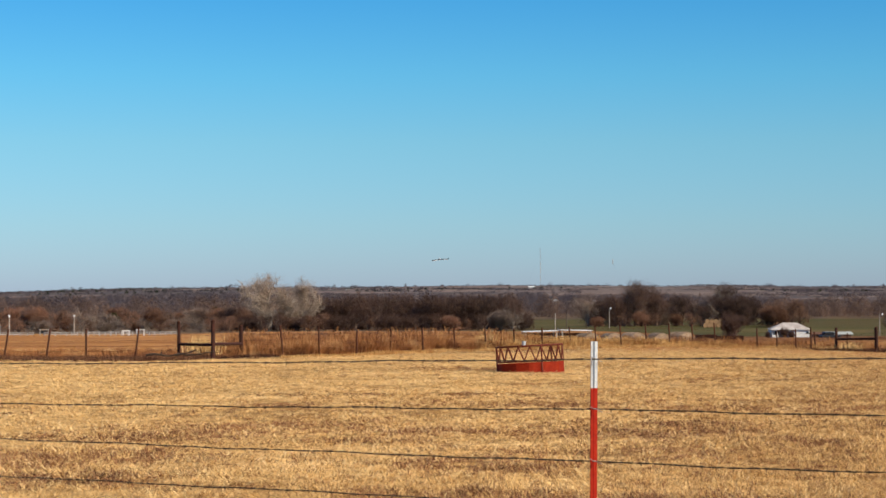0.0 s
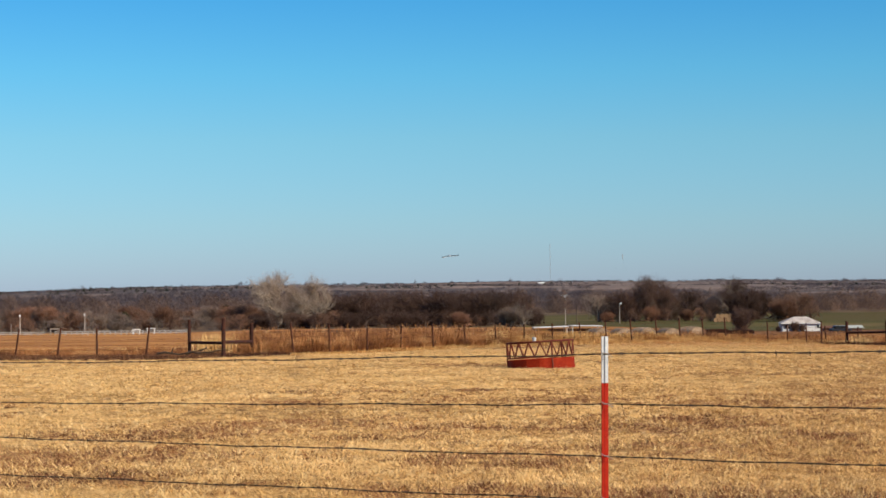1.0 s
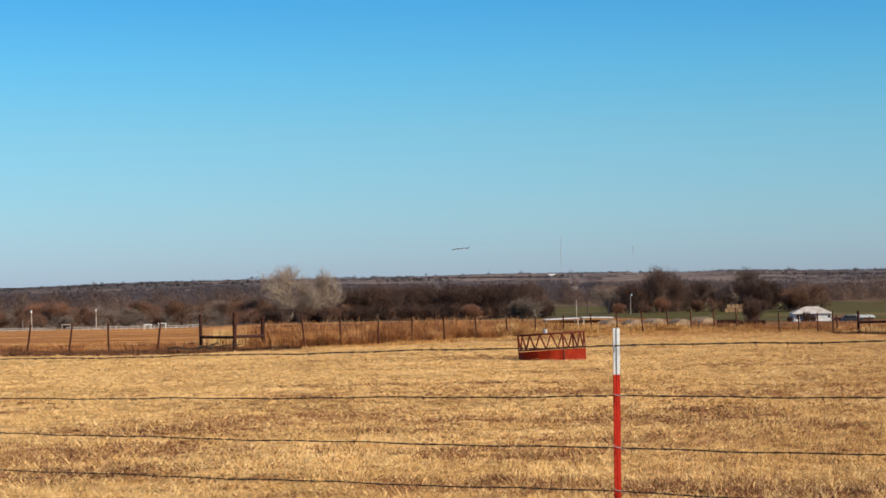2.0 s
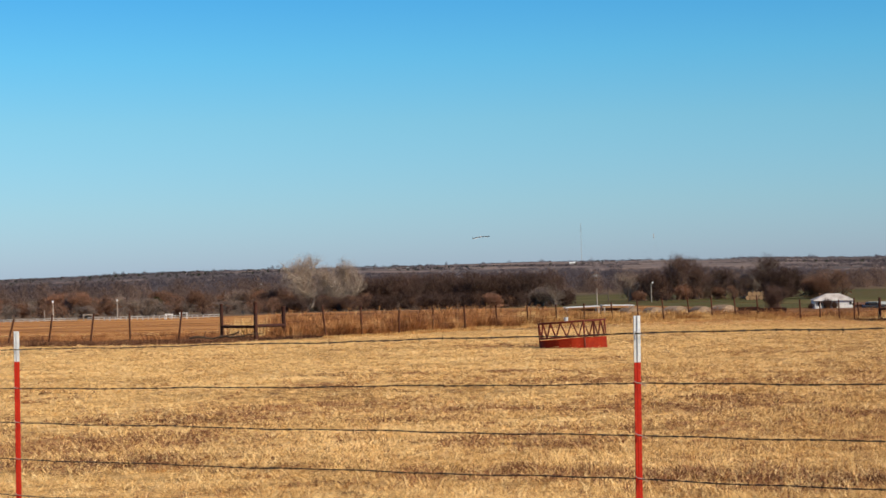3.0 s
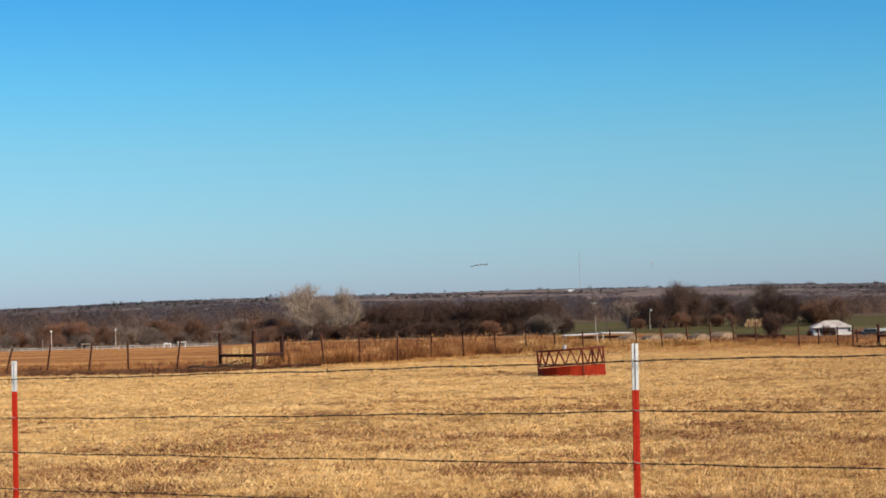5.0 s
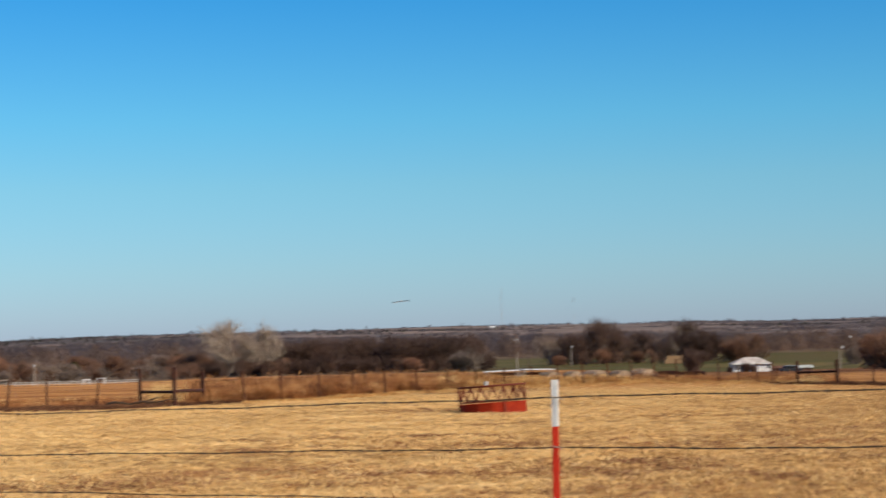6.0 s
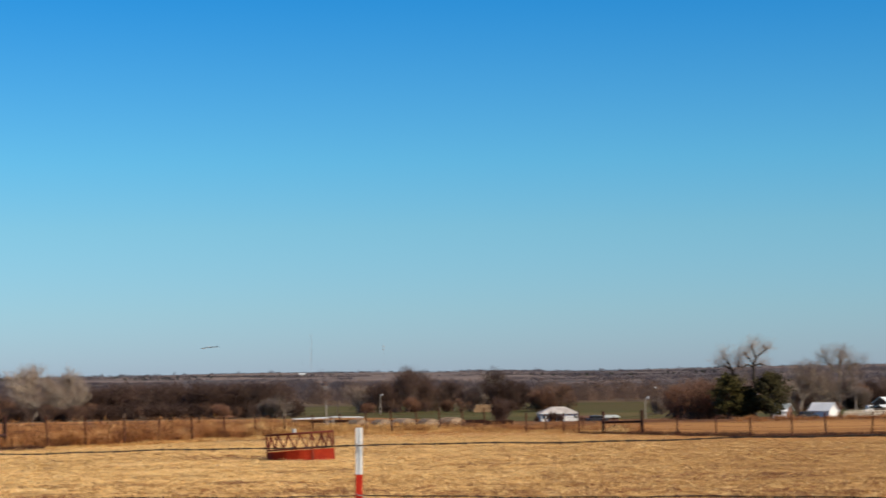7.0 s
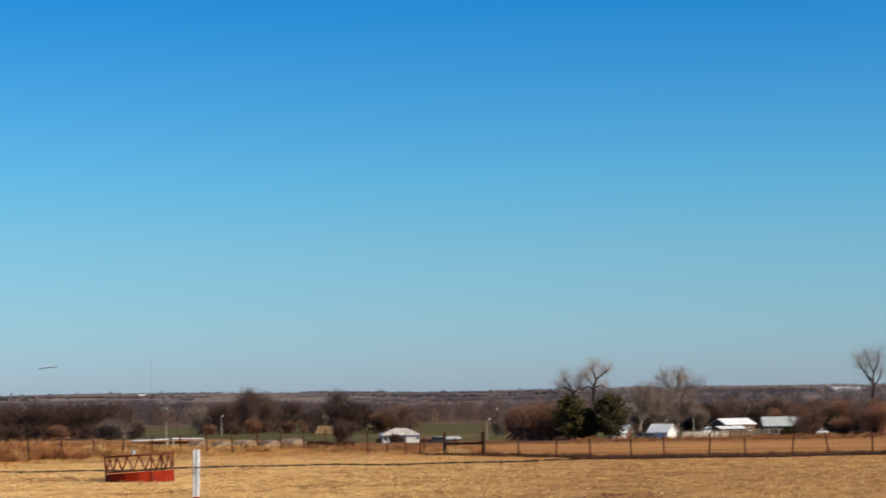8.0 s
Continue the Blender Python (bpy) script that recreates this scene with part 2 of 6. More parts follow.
# ---- ground ----
PROFILE = ((-6000, 0.5), (-200, 0.3), (-30, 0.05), (0, 0.0), (8.75, -0.02), (13, -0.14), (30, -0.52), (70, -1.42), (98, -1.84), (122, -2.08),
           (140, -2.85), (200, -4.5), (330, -6.9), (440, -8.3), (540, -10.2), (700, -11.8), (900, -12.0), (1300, -12.5), (1900, -10.0), (2600, -6.0), (3400, -1.5), (4300, 1.6), (4700, 0.5), (6000, -20))


def ground_z(x, y):
    r = y
    for (a, za), (b, zb) in zip(PROFILE, PROFILE[1:]):
        if r <= b:
            s = (r - a) / (b - a)
            break
    z = za + (zb - za) * s
    z -= 0.55 * smooth01(14, 40, x) * smooth01(40, 110, y) * (1 - smooth01(150, 320, y))
    z -= 1.25 * smooth01(45, 75, x) * smooth01(320, 410, y) * (1 - smooth01(520, 650, y))
    z -= 0.60 * smooth01(30, 56, -x) * smooth01(300, 420, y) * (1 - smooth01(470, 560, y))
    if y > 600:
        far = smooth01(900, 3000, y)
        ang = x / y
        z -= 15 * far * (1 - smooth01(-0.30, -0.05, ang))
        z += 6 * smooth01(0.22, 0.36, ang) * smooth01(1000, 1900, y)
        z += far * 7 * (noise.noise((x / 420, y / 600, 3.1))) + far * 3 * noise.noise((x / 130, y / 200, 9.4))
    else:
        z += 0.05 * noise.noise((x / 3.1, y / 3.1, 0.4)) * smooth01(9, 20, abs(y)) + 0.10 * noise.noise((x / 14, y / 14, 2.4)) * smooth01(12, 40, y)
    return z


# weedy, half-bare spots, one of them with feeder shadow painted in: x, y, radius
BEDS = ((-4.0, 23.7, 1.0), (-4.2, 21.9, 0.9), (-3.3, 22.5, 0.9), (-3.0, 19.2, 0.6), (-3.5, 19.0, 0.7), (-2.8, 29.1, 1.0), (-3.7, 27.6, 0.9), (-1.7, 31.2, 1.1), (-1.4, 44.5, 1.2),
        (0.7, 29.3, 0.8), (3.5, 28.0, 1.2), (3.0, 38.3, 1.3), (7.1, 35.8, 1.4), (2.4, 16.4, 0.6), (3.0, 15.7, 0.7), (3.9, 16.0, 0.7), (1.6, 16.6, 0.6), (0.6, 17.2, 0.5), (1.0, 21.1, 0.7), (-0.7, 26.1, 0.6),
        # (2.6, 73.6) darkens ground left of the feeder: painted shadow and trampled dirt
        (2.9, 22.9, 0.7), (2.6, 73.6, 1.6), (4.0, 30.4, 0.9), (4.7, 25.3, 0.8), (13, 45, 2.0), (10, 33, 1.2))
bed_rng = random.Random(41)
for _ in range(6):
    bed_y = bed_rng.uniform(24, 60)
    BEDS += ((bed_y * bed_rng.uniform(-0.22, 0.46), bed_y, bed_rng.uniform(0.25, 0.5) * (1 + bed_y / 60)),)


def ground_material():
    m = bpy.data.materials.new("ground_soil_and_grass")
    m.use_nodes = True
    n, l = m.node_tree.nodes, m.node_tree.links
    b = n["Principled BSDF"]
    tc, xyz = n.new("ShaderNodeTexCoord"), n.new("ShaderNodeSeparateXYZ")
    l.new(tc.outputs["Object"], xyz.inputs[0])

    def noise_node(scale, detail, stretch=(1, 1, 1)):
        mp, t = n.new("ShaderNodeMapping"), n.new("ShaderNodeTexNoise")
        mp.inputs["Scale"].default_value = stretch
        t.inputs["Scale"].default_value, t.inputs["Detail"].default_value = scale, detail
        l.new(tc.outputs["Object"], mp.inputs[0])
        l.new(mp.outputs[0], t.inputs["Vector"])
        return t.outputs["Fac"]

    def ramp_node(src, stops):
        r = n.new("ShaderNodeValToRGB")
        e = r.color_ramp.elements
        e[0].position, e[0].color = stops[0][0], (*stops[0][1], 1)
        e[1].position, e[1].color = stops[-1][0], (*stops[-1][1], 1)
        for place, c in stops[1:-1]:
            e.new(place).color = (*c, 1)
        l.new(src, r.inputs[0])
        return r.outputs[0]

    def math_node(op, a, c, clamp=False):
        k = n.new("ShaderNodeMath")
        k.operation, k.use_clamp = op, clamp
        for slot, v in ((0, a), (1, c)):
            if isinstance(v, (int, float)):
                k.inputs[slot].default_value = v
            else:
                l.new(v, k.inputs[slot])
        return k.outputs[0]

    def step_node(src, lo, hi):
        k = n.new("ShaderNodeMapRange")
        k.interpolation_type = "SMOOTHSTEP"
        k.inputs["From Min"].default_value, k.inputs["From Max"].default_value = lo, hi
        l.new(src, k.inputs["Value"])
        return k.outputs[0]

    def mix_node(fac, a, c):
        k = n.new("ShaderNodeMix")
        k.data_type = "RGBA"
        l.new(fac, k.inputs["Factor"])
        l.new(a, k.inputs["A"])
        l.new(c, k.inputs["B"])
        return k.outputs["Result"]

    x, y = xyz.outputs["X"], xyz.outputs["Y"]
    wob = math_node("MULTIPLY", math_node("SUBTRACT", noise_node(0.03, 4), 0.5), 60.0)
    yw, xw = math_node("ADD", y, wob), math_node("ADD", x, wob)
    # straw field, with bare and matted patches
    fine, mid, big = noise_node(30, 7), noise_node(2.2, 6), noise_node(0.16, 5)
    body = math_node("ADD", math_node("MULTIPLY", fine, 0.55), math_node("ADD", math_node("MULTIPLY", mid, 0.40), math_node("MULTIPLY", big, 0.20)))
    straw = ramp_node(body, [(0.45, (0.14, 0.070, 0.030)), (0.52, (0.42, 0.235, 0.085)), (0.58, (0.72, 0.43, 0.155)), (0.69, (0.90, 0.60, 0.25))])
    soil = ramp_node(math_node("ADD", math_node("MULTIPLY", fine, 0.6), math_node("MULTIPLY", mid, 0.4)), [(0.40, (0.10, 0.046, 0.023)), (0.50, (0.27, 0.135, 0.058)), (0.60, (0.54, 0.31, 0.125))])
    spots = math_node("ADD", math_node("MULTIPLY", noise_node(0.55, 7, (1, 0.8, 1)), 0.7), math_node("MULTIPLY", noise_node(1.9, 6), 0.3))
    straw = mix_node(math_node("MULTIPLY", step_node(spots, 0.58, 0.70), 0.5), straw, soil)
    bed = 0.0
    for bx, by, br in BEDS:
        away = math_node("ADD", math_node("POWER", math_node("DIVIDE", math_node("SUBTRACT", x, bx), br * 1.2), 2.0), math_node("POWER", math_node("DIVIDE", math_node("SUBTRACT", y, by), br), 2.0))
        bed = math_node("MAXIMUM", math_node("SUBTRACT", 1.0, math_node("MULTIPLY", away, 0.5)), bed)
    ragged = math_node("ADD", bed, math_node("MULTIPLY", math_node("SUBTRACT", noise_node(2.6, 7), 0.5), 4.0))
    straw = mix_node(math_node("MULTIPLY", step_node(ragged, 0.55, 0.95), 0.6), straw, soil)
    worn = ramp_node(body, [(0.45, (0.17, 0.080, 0.032)), (0.55, (0.42, 0.222, 0.078)), (0.66, (0.70, 0.42, 0.155))])
    straw = mix_node(math_node("MULTIPLY", step_node(math_node("ADD", math_node("DIVIDE", x, y), math_node("MULTIPLY", big, 0.12)), 0.20, 0.36), step_node(y, 22, 50)), straw, worn)
    # brown field behind the fence
    strips = noise_node(0.06, 7, (0.4, 1.5, 1))
    brown = ramp_node(math_node("ADD", math_node("MULTIPLY", strips, 0.7), math_node("MULTIPLY", mid, 0.3)),
                      [(0.35, (0.28, 0.108, 0.033)), (0.52, (0.52, 0.235, 0.074)), (0.68, (0.70, 0.39, 0.145))])
    tilled = ramp_node(math_node("ADD", math_node("MULTIPLY", strips, 0.7), math_node("MULTIPLY", mid, 0.3)), [(0.35, (0.22, 0.090, 0.028)), (0.52, (0.44, 0.205, 0.066)), (0.68, (0.62, 0.34, 0.125))])
    green = ramp_node(noise_node(0.02, 6, (0.4, 1, 1)), [(0.35, (0.108, 0.082, 0.032)), (0.5, (0.088, 0.084, 0.028)), (0.7, (0.165, 0.122, 0.05))])
    floor_ = ramp_node(noise_node(0.05, 6), [(0.35, (0.10, 0.07, 0.05)), (0.7, (0.22, 0.15, 0.09))])
    hills = ramp_node(noise_node(0.0035, 4, (0.5, 1.6, 1)), [(0.38, (0.105, 0.088, 0.088)), (0.50, (0.150, 0.120, 0.110)), (0.60, (0.27, 0.200, 0.165)), (0.68, (0.17, 0.130, 0.115))])
    c = mix_node(step_node(y, 99, 122), straw, brown)
    brick = ramp_node(math_node("ADD", math_node("MULTIPLY", noise_node(0.4, 7, (1, 0.35, 1)), 0.6), math_node("MULTIPLY", mid, 0.4)), [(0.38, (0.085, 0.034, 0.016)), (0.52, (0.20, 0.084, 0.032)), (0.66, (0.38, 0.19, 0.078))])
    slant = math_node("DIVIDE", x, y)
    inner = math_node("MULTIPLY", step_node(slant, -0.092, -0.070), math_node("SUBTRACT", 1.0, step_node(slant, 0.075, 0.105)))
    c = mix_node(math_node("MULTIPLY", inner, math_node("MULTIPLY", step_node(y, 104, 110), math_node("SUBTRACT", 1.0, step_node(y, 420, 460)))), c, brick)
    scrub = math_node("MULTIPLY", step_node(math_node("ADD", y, math_node("MULTIPLY", mid, 4.0)), 96, 98), math_node("SUBTRACT", 1.0, step_node(y, 101, 106)))
    c = mix_node(math_node("MULTIPLY", scrub, math_node("SUBTRACT", 1.0, step_node(x, -6.5, -4))), c, soil)
    c = mix_node(math_node("MULTIPLY", step_node(y, 104, 126), step_node(xw, 12, 40)), c, tilled)
    c = mix_node(math_node("MULTIPLY", step_node(math_node("ADD", y, math_node("MULTIPLY", mid, 30.0)), 272, 318), step_node(xw, 30, 60)), c, brick)
    c = mix_node(step_node(yw, 470, 520), c, floor_)
    inside = math_node("MULTIPLY", step_node(yw, 440, 480), math_node("SUBTRACT", 1.0, step_node(yw, 800, 860)))
    inside = math_node("MULTIPLY", inside, step_node(xw, 10, 40))
    c = mix_node(inside, c, green)
    c = mix_node(step_node(yw, 1000, 1200), c, hills)
    l.new(c, b.inputs["Base Color"])
    b.inputs["Roughness"].default_value, b.inputs["Specular IOR Level"].default_value = 0.95, 0.1
    bp = n.new("ShaderNodeBump")
    bp.inputs["Strength"].default_value, bp.inputs["Distance"].default_value = 0.9, 0.06
    l.new(math_node("ADD", fine, mid), bp.inputs["Height"])
    l.new(bp.outputs[0], b.inputs["Normal"])
    return m


def build_ground():
    angles = [a for a in range(-180, -40, 10)] + [a * 0.75 for a in range(-53, 71)] + [a for a in range(60, 180, 10)]
    angles = sorted(set(angles))
    radii, r = [], 2.0
    while r < 4990:
        radii.append(r)
        r = r * 1.035 + 0.12
    radii.append(4990)
    verts, faces, na = [(0, 0, ground_z(0, 0))], [], len(angles)
    for r in radii:
        for a in angles:
            x, y = r * math.sin(radians(a)), r * math.cos(radians(a))
            verts.append((x, y, ground_z(x, y)))
    for j in range(na):
        faces.append((0, 1 + (j + 1) % na, 1 + j))
    for i in range(len(radii) - 1):
        for j in range(na):
            k = (j + 1) % na
            faces.append((1 + i * na + j, 1 + i * na + k, 1 + (i + 1) * na + k, 1 + (i + 1) * na + j))
    faces = [f[::-1] for f in faces]
    ob = link_mesh("ground", verts, faces, ground_material(), smooth=True)
    me = ob.data
    if me.polygons[0].normal.z < 0:
        me.flip_normals()
    return tagged(ob, "wide farmland of dry straw-coloured winter pasture sloping to a valley", "ground", kind="structure")


build_ground()

# ---- near fence: steel posts and barbed wire ----
# post foot, ground height, heights of the five wires
NEAR_POSTS = [
    (-9.50, 18.95, (0.92, 0.68, 0.47, 0.25, 0.03)),
    (-6.05, 15.55, (1.03, 0.79, 0.58, 0.36, 0.14)),
    (-2.607, 12.15, (1.143, 0.904, 0.695, 0.47, 0.25)),
    (0.867, 8.75, (1.2835, 1.061, 0.831, 0.64, 0.43)),
    (4.33, 5.35, (1.42, 1.19, 0.97, 0.76, 0.55)),
    (7.79, 1.95, (1.46, 1.23, 1.01, 0.80, 0.59)),
]


def t_post(x, y, wires, lean, rise=0.078, tip=0.207):
    base = ground_z(x, y)
    top = wires[0] + rise
    post = thing("t_post", x - 0.009, y, base, 112, "red steel T-post with a white painted tip, carrying barbed wire", "fence post", "near fence posts")
    h = top - base
    lean_m = pose(0, 0, 0, lean[0], lean[1], 0)

    def section(z0, z1, web):
        bm = bmesh.new()
        box(bm, 0.0105, 0, (z0 + z1) / 2, 0.005, 0.0335, z1 - z0, bevel=0.0012)
        box(bm, 0.0081 - web / 2, 0, (z0 + z1) / 2, web, 0.0055, z1 - z0, bevel=0.0006)
        bmesh.ops.transform(bm, matrix=lean_m, verts=bm.verts)
        return bm
    part("post", section(-0.35, h - tip, 0.0022), RED_PAINT, post)
    part("painted_tip", section(h - tip + 0.0003, h, 0.0065), WHITE_PAINT, post, "white painted tip")
    for lo, hi, paint in ((0.05, h - tip, RED_PAINT), (h - tip, h - 0.02, WHITE_PAINT)):
        bm = bmesh.new()
        z = lo + 0.012
        while z < hi - 0.012:
            box(bm, 0.0139, 0, z, 0.004, 0.011, 0.010, bevel=0.0015)
            z += 0.0535
        bmesh.ops.transform(bm, matrix=lean_m, verts=bm.verts)
        tagged(part("studs", bm, paint, post), kind="stuff")
    for w in wires:
        if w - base < 0.12:
            continue
        bm = bmesh.new()
        z = w - base
        ring = [(0.026, -0.018, z), (0.020, 0.020, z + 0.006), (-0.004, 0.021, z + 0.012), (-0.019, 0.0, z + 0.004), (-0.006, -0.022, z - 0.006), (0.022, -0.024, z - 0.010)]
        for a, b in zip(ring, ring[1:]):
            tube(bm, (-a[0], a[1], a[2]), (-b[0], b[1], b[2]), 0.0018, n=6)
        bmesh.ops.transform(bm, matrix=lean_m, verts=bm.verts)
        part("wire_clip", bm, CLIP, post, "bright twisted wire clip")
    return post


LEANS = ((0.5, 0.4), (0, -0.4), (0.3, 0.3), (0.4, -0.25), (0, 0.3), (0.5, 0))
for (px, py, wires), lean in zip(NEAR_POSTS, LEANS):
    t_post(px, py, wires, lean, *((0.112, 0.187) if px == -2.607 else (0.078, 0.207)))


def barbed_wire(k, seed):
    """Two twisted strands from post to post with a slight sag and four-point barbs."""
    rng = random.Random(seed)
    wire = thing("barbed_wire", 0, 0, 0, 0, "weathered steel barbed wire strung between the red posts", "barbed wire", "near fence wires")
    pts = []
    for (xa, ya, wa), (xb, yb, wb) in zip(NEAR_POSTS, NEAR_POSTS[1:]):
        steps = 60
        for i in range(steps + (1 if xb == NEAR_POSTS[-1][0] else 0)):
            s = i / steps
            sag = -0.003 * 4 * s * (1 - s) + 0.0025 * math.sin(s * 19 + k) + 0.0015 * math.sin(s * 53 + 2 * k)
            pts.append(Vector((xa + (xb - xa) * s + 0.005, ya + (yb - ya) * s - 0.014, wa[k] + (wb[k] - wa[k]) * s + sag)))
    for strand in (0, 1):
        verts, faces, n = [], [], 5
        dense = []
        for a, b in zip(pts, pts[1:]):
            dense += [a, (a * 2 + b) / 3, (a + b * 2) / 3]
        dense.append(pts[-1])
        for i, p in enumerate(dense):
            turn = i * 0.9 + strand * math.pi
            c = p + Vector((0, 0, 1)) * 0.0019 * math.sin(turn) + Vector((0.7, 0.7, 0)) * 0.0019 * math.cos(turn)
            for q in range(n):
                ang = 2 * math.pi * q / n
                verts.append(c + Vector((0.7 * math.cos(ang), 0.7 * math.cos(ang), math.sin(ang))) * 0.0017)
        for i in range(len(dense) - 1):
            for q in range(n):
                faces.append((i * n + q, i * n + (q + 1) % n, (i + 1) * n + (q + 1) % n, (i + 1) * n + q))
        link_mesh("strand", [tuple(v) for v in verts], faces, GALV, wire, True)
    bm = bmesh.new()
    total, gap = 0.0, 0.06
    along = (Vector((1, -0.98, 0))).normalized()
    for a, b in zip(pts, pts[1:]):
        total += (b - a).length
        if total > gap:
            total, gap = 0.0, 0.125 + rng.uniform(-0.012, 0.012)
            for _ in range(2):
                ang = rng.uniform(0, math.pi)
                d = Vector((0.7 * math.cos(ang), 0.7 * math.cos(ang), math.sin(ang))) * 0.013
                tube(bm, b - d, b + d * rng.uniform(0.7, 1), 0.0011, 0.0006, 4)
            tube(bm, b - along * 0.005, b + along * 0.005, 0.0042, n=6)
    tagged(part("barbs", bm, GALV, wire), kind="stuff")
    return wire


for k in range(5):
    barbed_wire(k, 40 + k)

# ---- hay ring in the pasture ----


def hay_ring(x, y, turn):
    """Ring feeder: sheet-metal skirt, slanted bars, two rails."""
    z = ground_z(x, y) - 0.02
    ring = thing("hay_feeder", x, y, z, turn, "round red steel hay feeder with slanted bars in dry grass", "hay feeder")
    ring.matrix_world = pose(x, y, z - 0.05) @ pose(0, 0, 0, -1.9, -3.0, 0) @ pose(0, 0, 0, 0, 0, turn)
    R, n = 1.20, 48
    for s in range(3):
        bm = bmesh.new()
        inner, outer = [], []
        k0, k1 = s * n // 3, (s + 1) * n // 3
        rows = []
        for k in range(k0, k1 + 1):
            a = 2 * math.pi * k / n
            r = R + (0.018 if k in (k0, k1) else 0.0) + 0.012 * math.sin(k * 1.7)
            col = []
            for rr, zz in ((r, 0.0), (r + 0.012, 0.02), (r, 0.20), (r + 0.010, 0.385), (r, 0.40), (r - 0.004, 0.40), (r - 0.004, 0.0)):
                col.append(bm.verts.new((rr * math.cos(a), rr * math.sin(a), zz)))
            rows.append(col)
        for ca, cb in zip(rows, rows[1:]):
            for i in range(7):
                bm.faces.new((ca[i], cb[i], cb[(i + 1) % 7], ca[(i + 1) % 7]))
        bm.faces.new(rows[0])
        bm.faces.new(rows[-1][::-1])
        part("skirt_panel", bm, FEEDER_RED, ring, "faded red sheet-metal skirt")
        bm = bmesh.new()
        a = 2 * math.pi * k0 / n
        box(bm, (R + 0.02) * math.cos(a), (R + 0.02) * math.sin(a), 0.5, 0.05, 0.05, 1.0, pose(0, 0, 0, 0, 0, math.degrees(a)), bevel=0.006)
        part("corner_post", bm, FEEDER_BAR, ring)

    def hoop(zz, r):
        bm = bmesh.new()
        for k in range(n):
            a, b = 2 * math.pi * k / n, 2 * math.pi * (k + 1) / n
            tube(bm, (R * math.cos(a), R * math.sin(a), zz), (R * math.cos(b), R * math.sin(b), zz), r, n=6)
        return bm
    part("top_rail", hoop(1.0, 0.034), FEEDER_BAR, ring)
    part("middle_rail", hoop(0.46, 0.026), FEEDER_BAR, ring)
    bars = 18
    for k in range(bars):
        a, b, c = (2 * math.pi * (k + t) / bars for t in (0.0, 0.5, 1.0))
        for p, q in ((a, b), (c, b)):
            bm = bmesh.new()
            tube(bm, (R * math.cos(p), R * math.sin(p), 0.99), (R * math.cos(q), R * math.sin(q), 0.46), 0.021, n=6)
            part("slant_bar", bm, FEEDER_BAR, ring)
    return ring


feeder = hay_ring(4.74, 71.2, -73.8)

# ---- back fence ----
BACK_LINE = [(-40.0, 97.0), (-21.4, 98.0), (-10.9, 97.0), (-5.9, 100.0), (3.1, 112.0), (12.2, 122.0), (23.0, 127.0), (29.5, 122.0), (37.0, 115.5), (47.4, 115.0), (64.0, 114.0)]


def back_post(x, y, h, lean, side):
    post = thing("fence_post", x, y, ground_z(x, y), 0, "leaning rusty steel fence post at the pasture's edge", "fence post", "back fence posts")
    bm = bmesh.new()
    tip = Vector((math.tan(radians(lean)) * h, math.tan(radians(side)) * h, h))
    tube(bm, (-0.06 * lean / 9, 0, -0.3), tip, 0.052, 0.047, 7)
    part("post", bm, RUST, post)
    bm = bmesh.new()
    tube(bm, tip - Vector((0, 0, 0.03)), tip + Vector((0, 0, 0.012)), 0.053, 0.045, 7)
    part("cap", bm, DARK_RUST, post)
    return post


# foot x, y, height, lean in degrees
WEST_POSTS = [
    (-21.48, 98.0, 1.25, 13.5), (-19.47, 98.0, 1.45, 7.9), (-17.22, 97.0, 1.49, 6.6), (-15.28, 97.0, 1.47, -0.9), (-12.9, 97.0, 1.55, 6.4),
]
NORTH_POSTS = [
    (-5.87, 100.0, 1.57, -5.0), (-4.12, 102.0, 1.51, -1.0), (-2.24, 104.0, 1.25, 1.2), (-0.47, 107.0, 1.25, 1.2), (1.3, 109.0, 1.25, -1.8),
    (3.16, 112.0, 1.25, -3.2), (5.01, 114.0, 1.25, -3.5), (6.76, 116.0, 1.25, -1.8), (8.56, 118.0, 1.25, -2.0), (10.39, 120.0, 1.25, -3.5),
    (12.16, 122.0, 1.29, -3.4), (13.84, 123.0, 1.37, -4.6), (15.55, 124.0, 1.41, -4.5), (17.14, 125.0, 1.43, -3.0), (18.71, 125.5, 1.47, -4.3),
    (20.19, 126.0, 1.59, -2.7), (23.07, 127.0, 1.41, -1.7), (24.24, 126.5, 1.3, -0.3), (25.37, 126.0, 1.41, -1.7), (26.42, 125.0, 1.25, -4.0),
]
EAST_POSTS = [
    (26.02, 124.5, 1.51, -0.8), (27.53, 124.0, 1.48, 0.6), (28.66, 126.0, 1.25, 0.6), (29.5, 122.0, 1.46, -0.8), (31.17, 119.5, 1.25, 0.6),
    (32.94, 117.0, 1.25, 0.6), (34.8, 116.0, 1.25, -1.0), (37.22, 115.5, 1.54, -0.7), (39.28, 115.3, 1.44, -2.1), (42.11, 115.2, 1.48, 4.6),
    (44.42, 115.1, 1.31, -0.9), (47.44, 115.0, 1.32, 6.6), (49.86, 115.0, 1.29, -7.1), (52.71, 114.8, 1.36, -0.9),
]
side_rng = random.Random(5)
for px, py, ph, lean in WEST_POSTS + NORTH_POSTS + EAST_POSTS:
    back_post(px, py, ph, lean, side_rng.uniform(-2, 2))
for px in (-24.0, -26.3, -28.5, -31.0, 56.0, 59.2, 62.0):
    back_post(px, 98.0 if px < 0 else 114.6, 1.45, side_rng.uniform(-4, 4), 0)


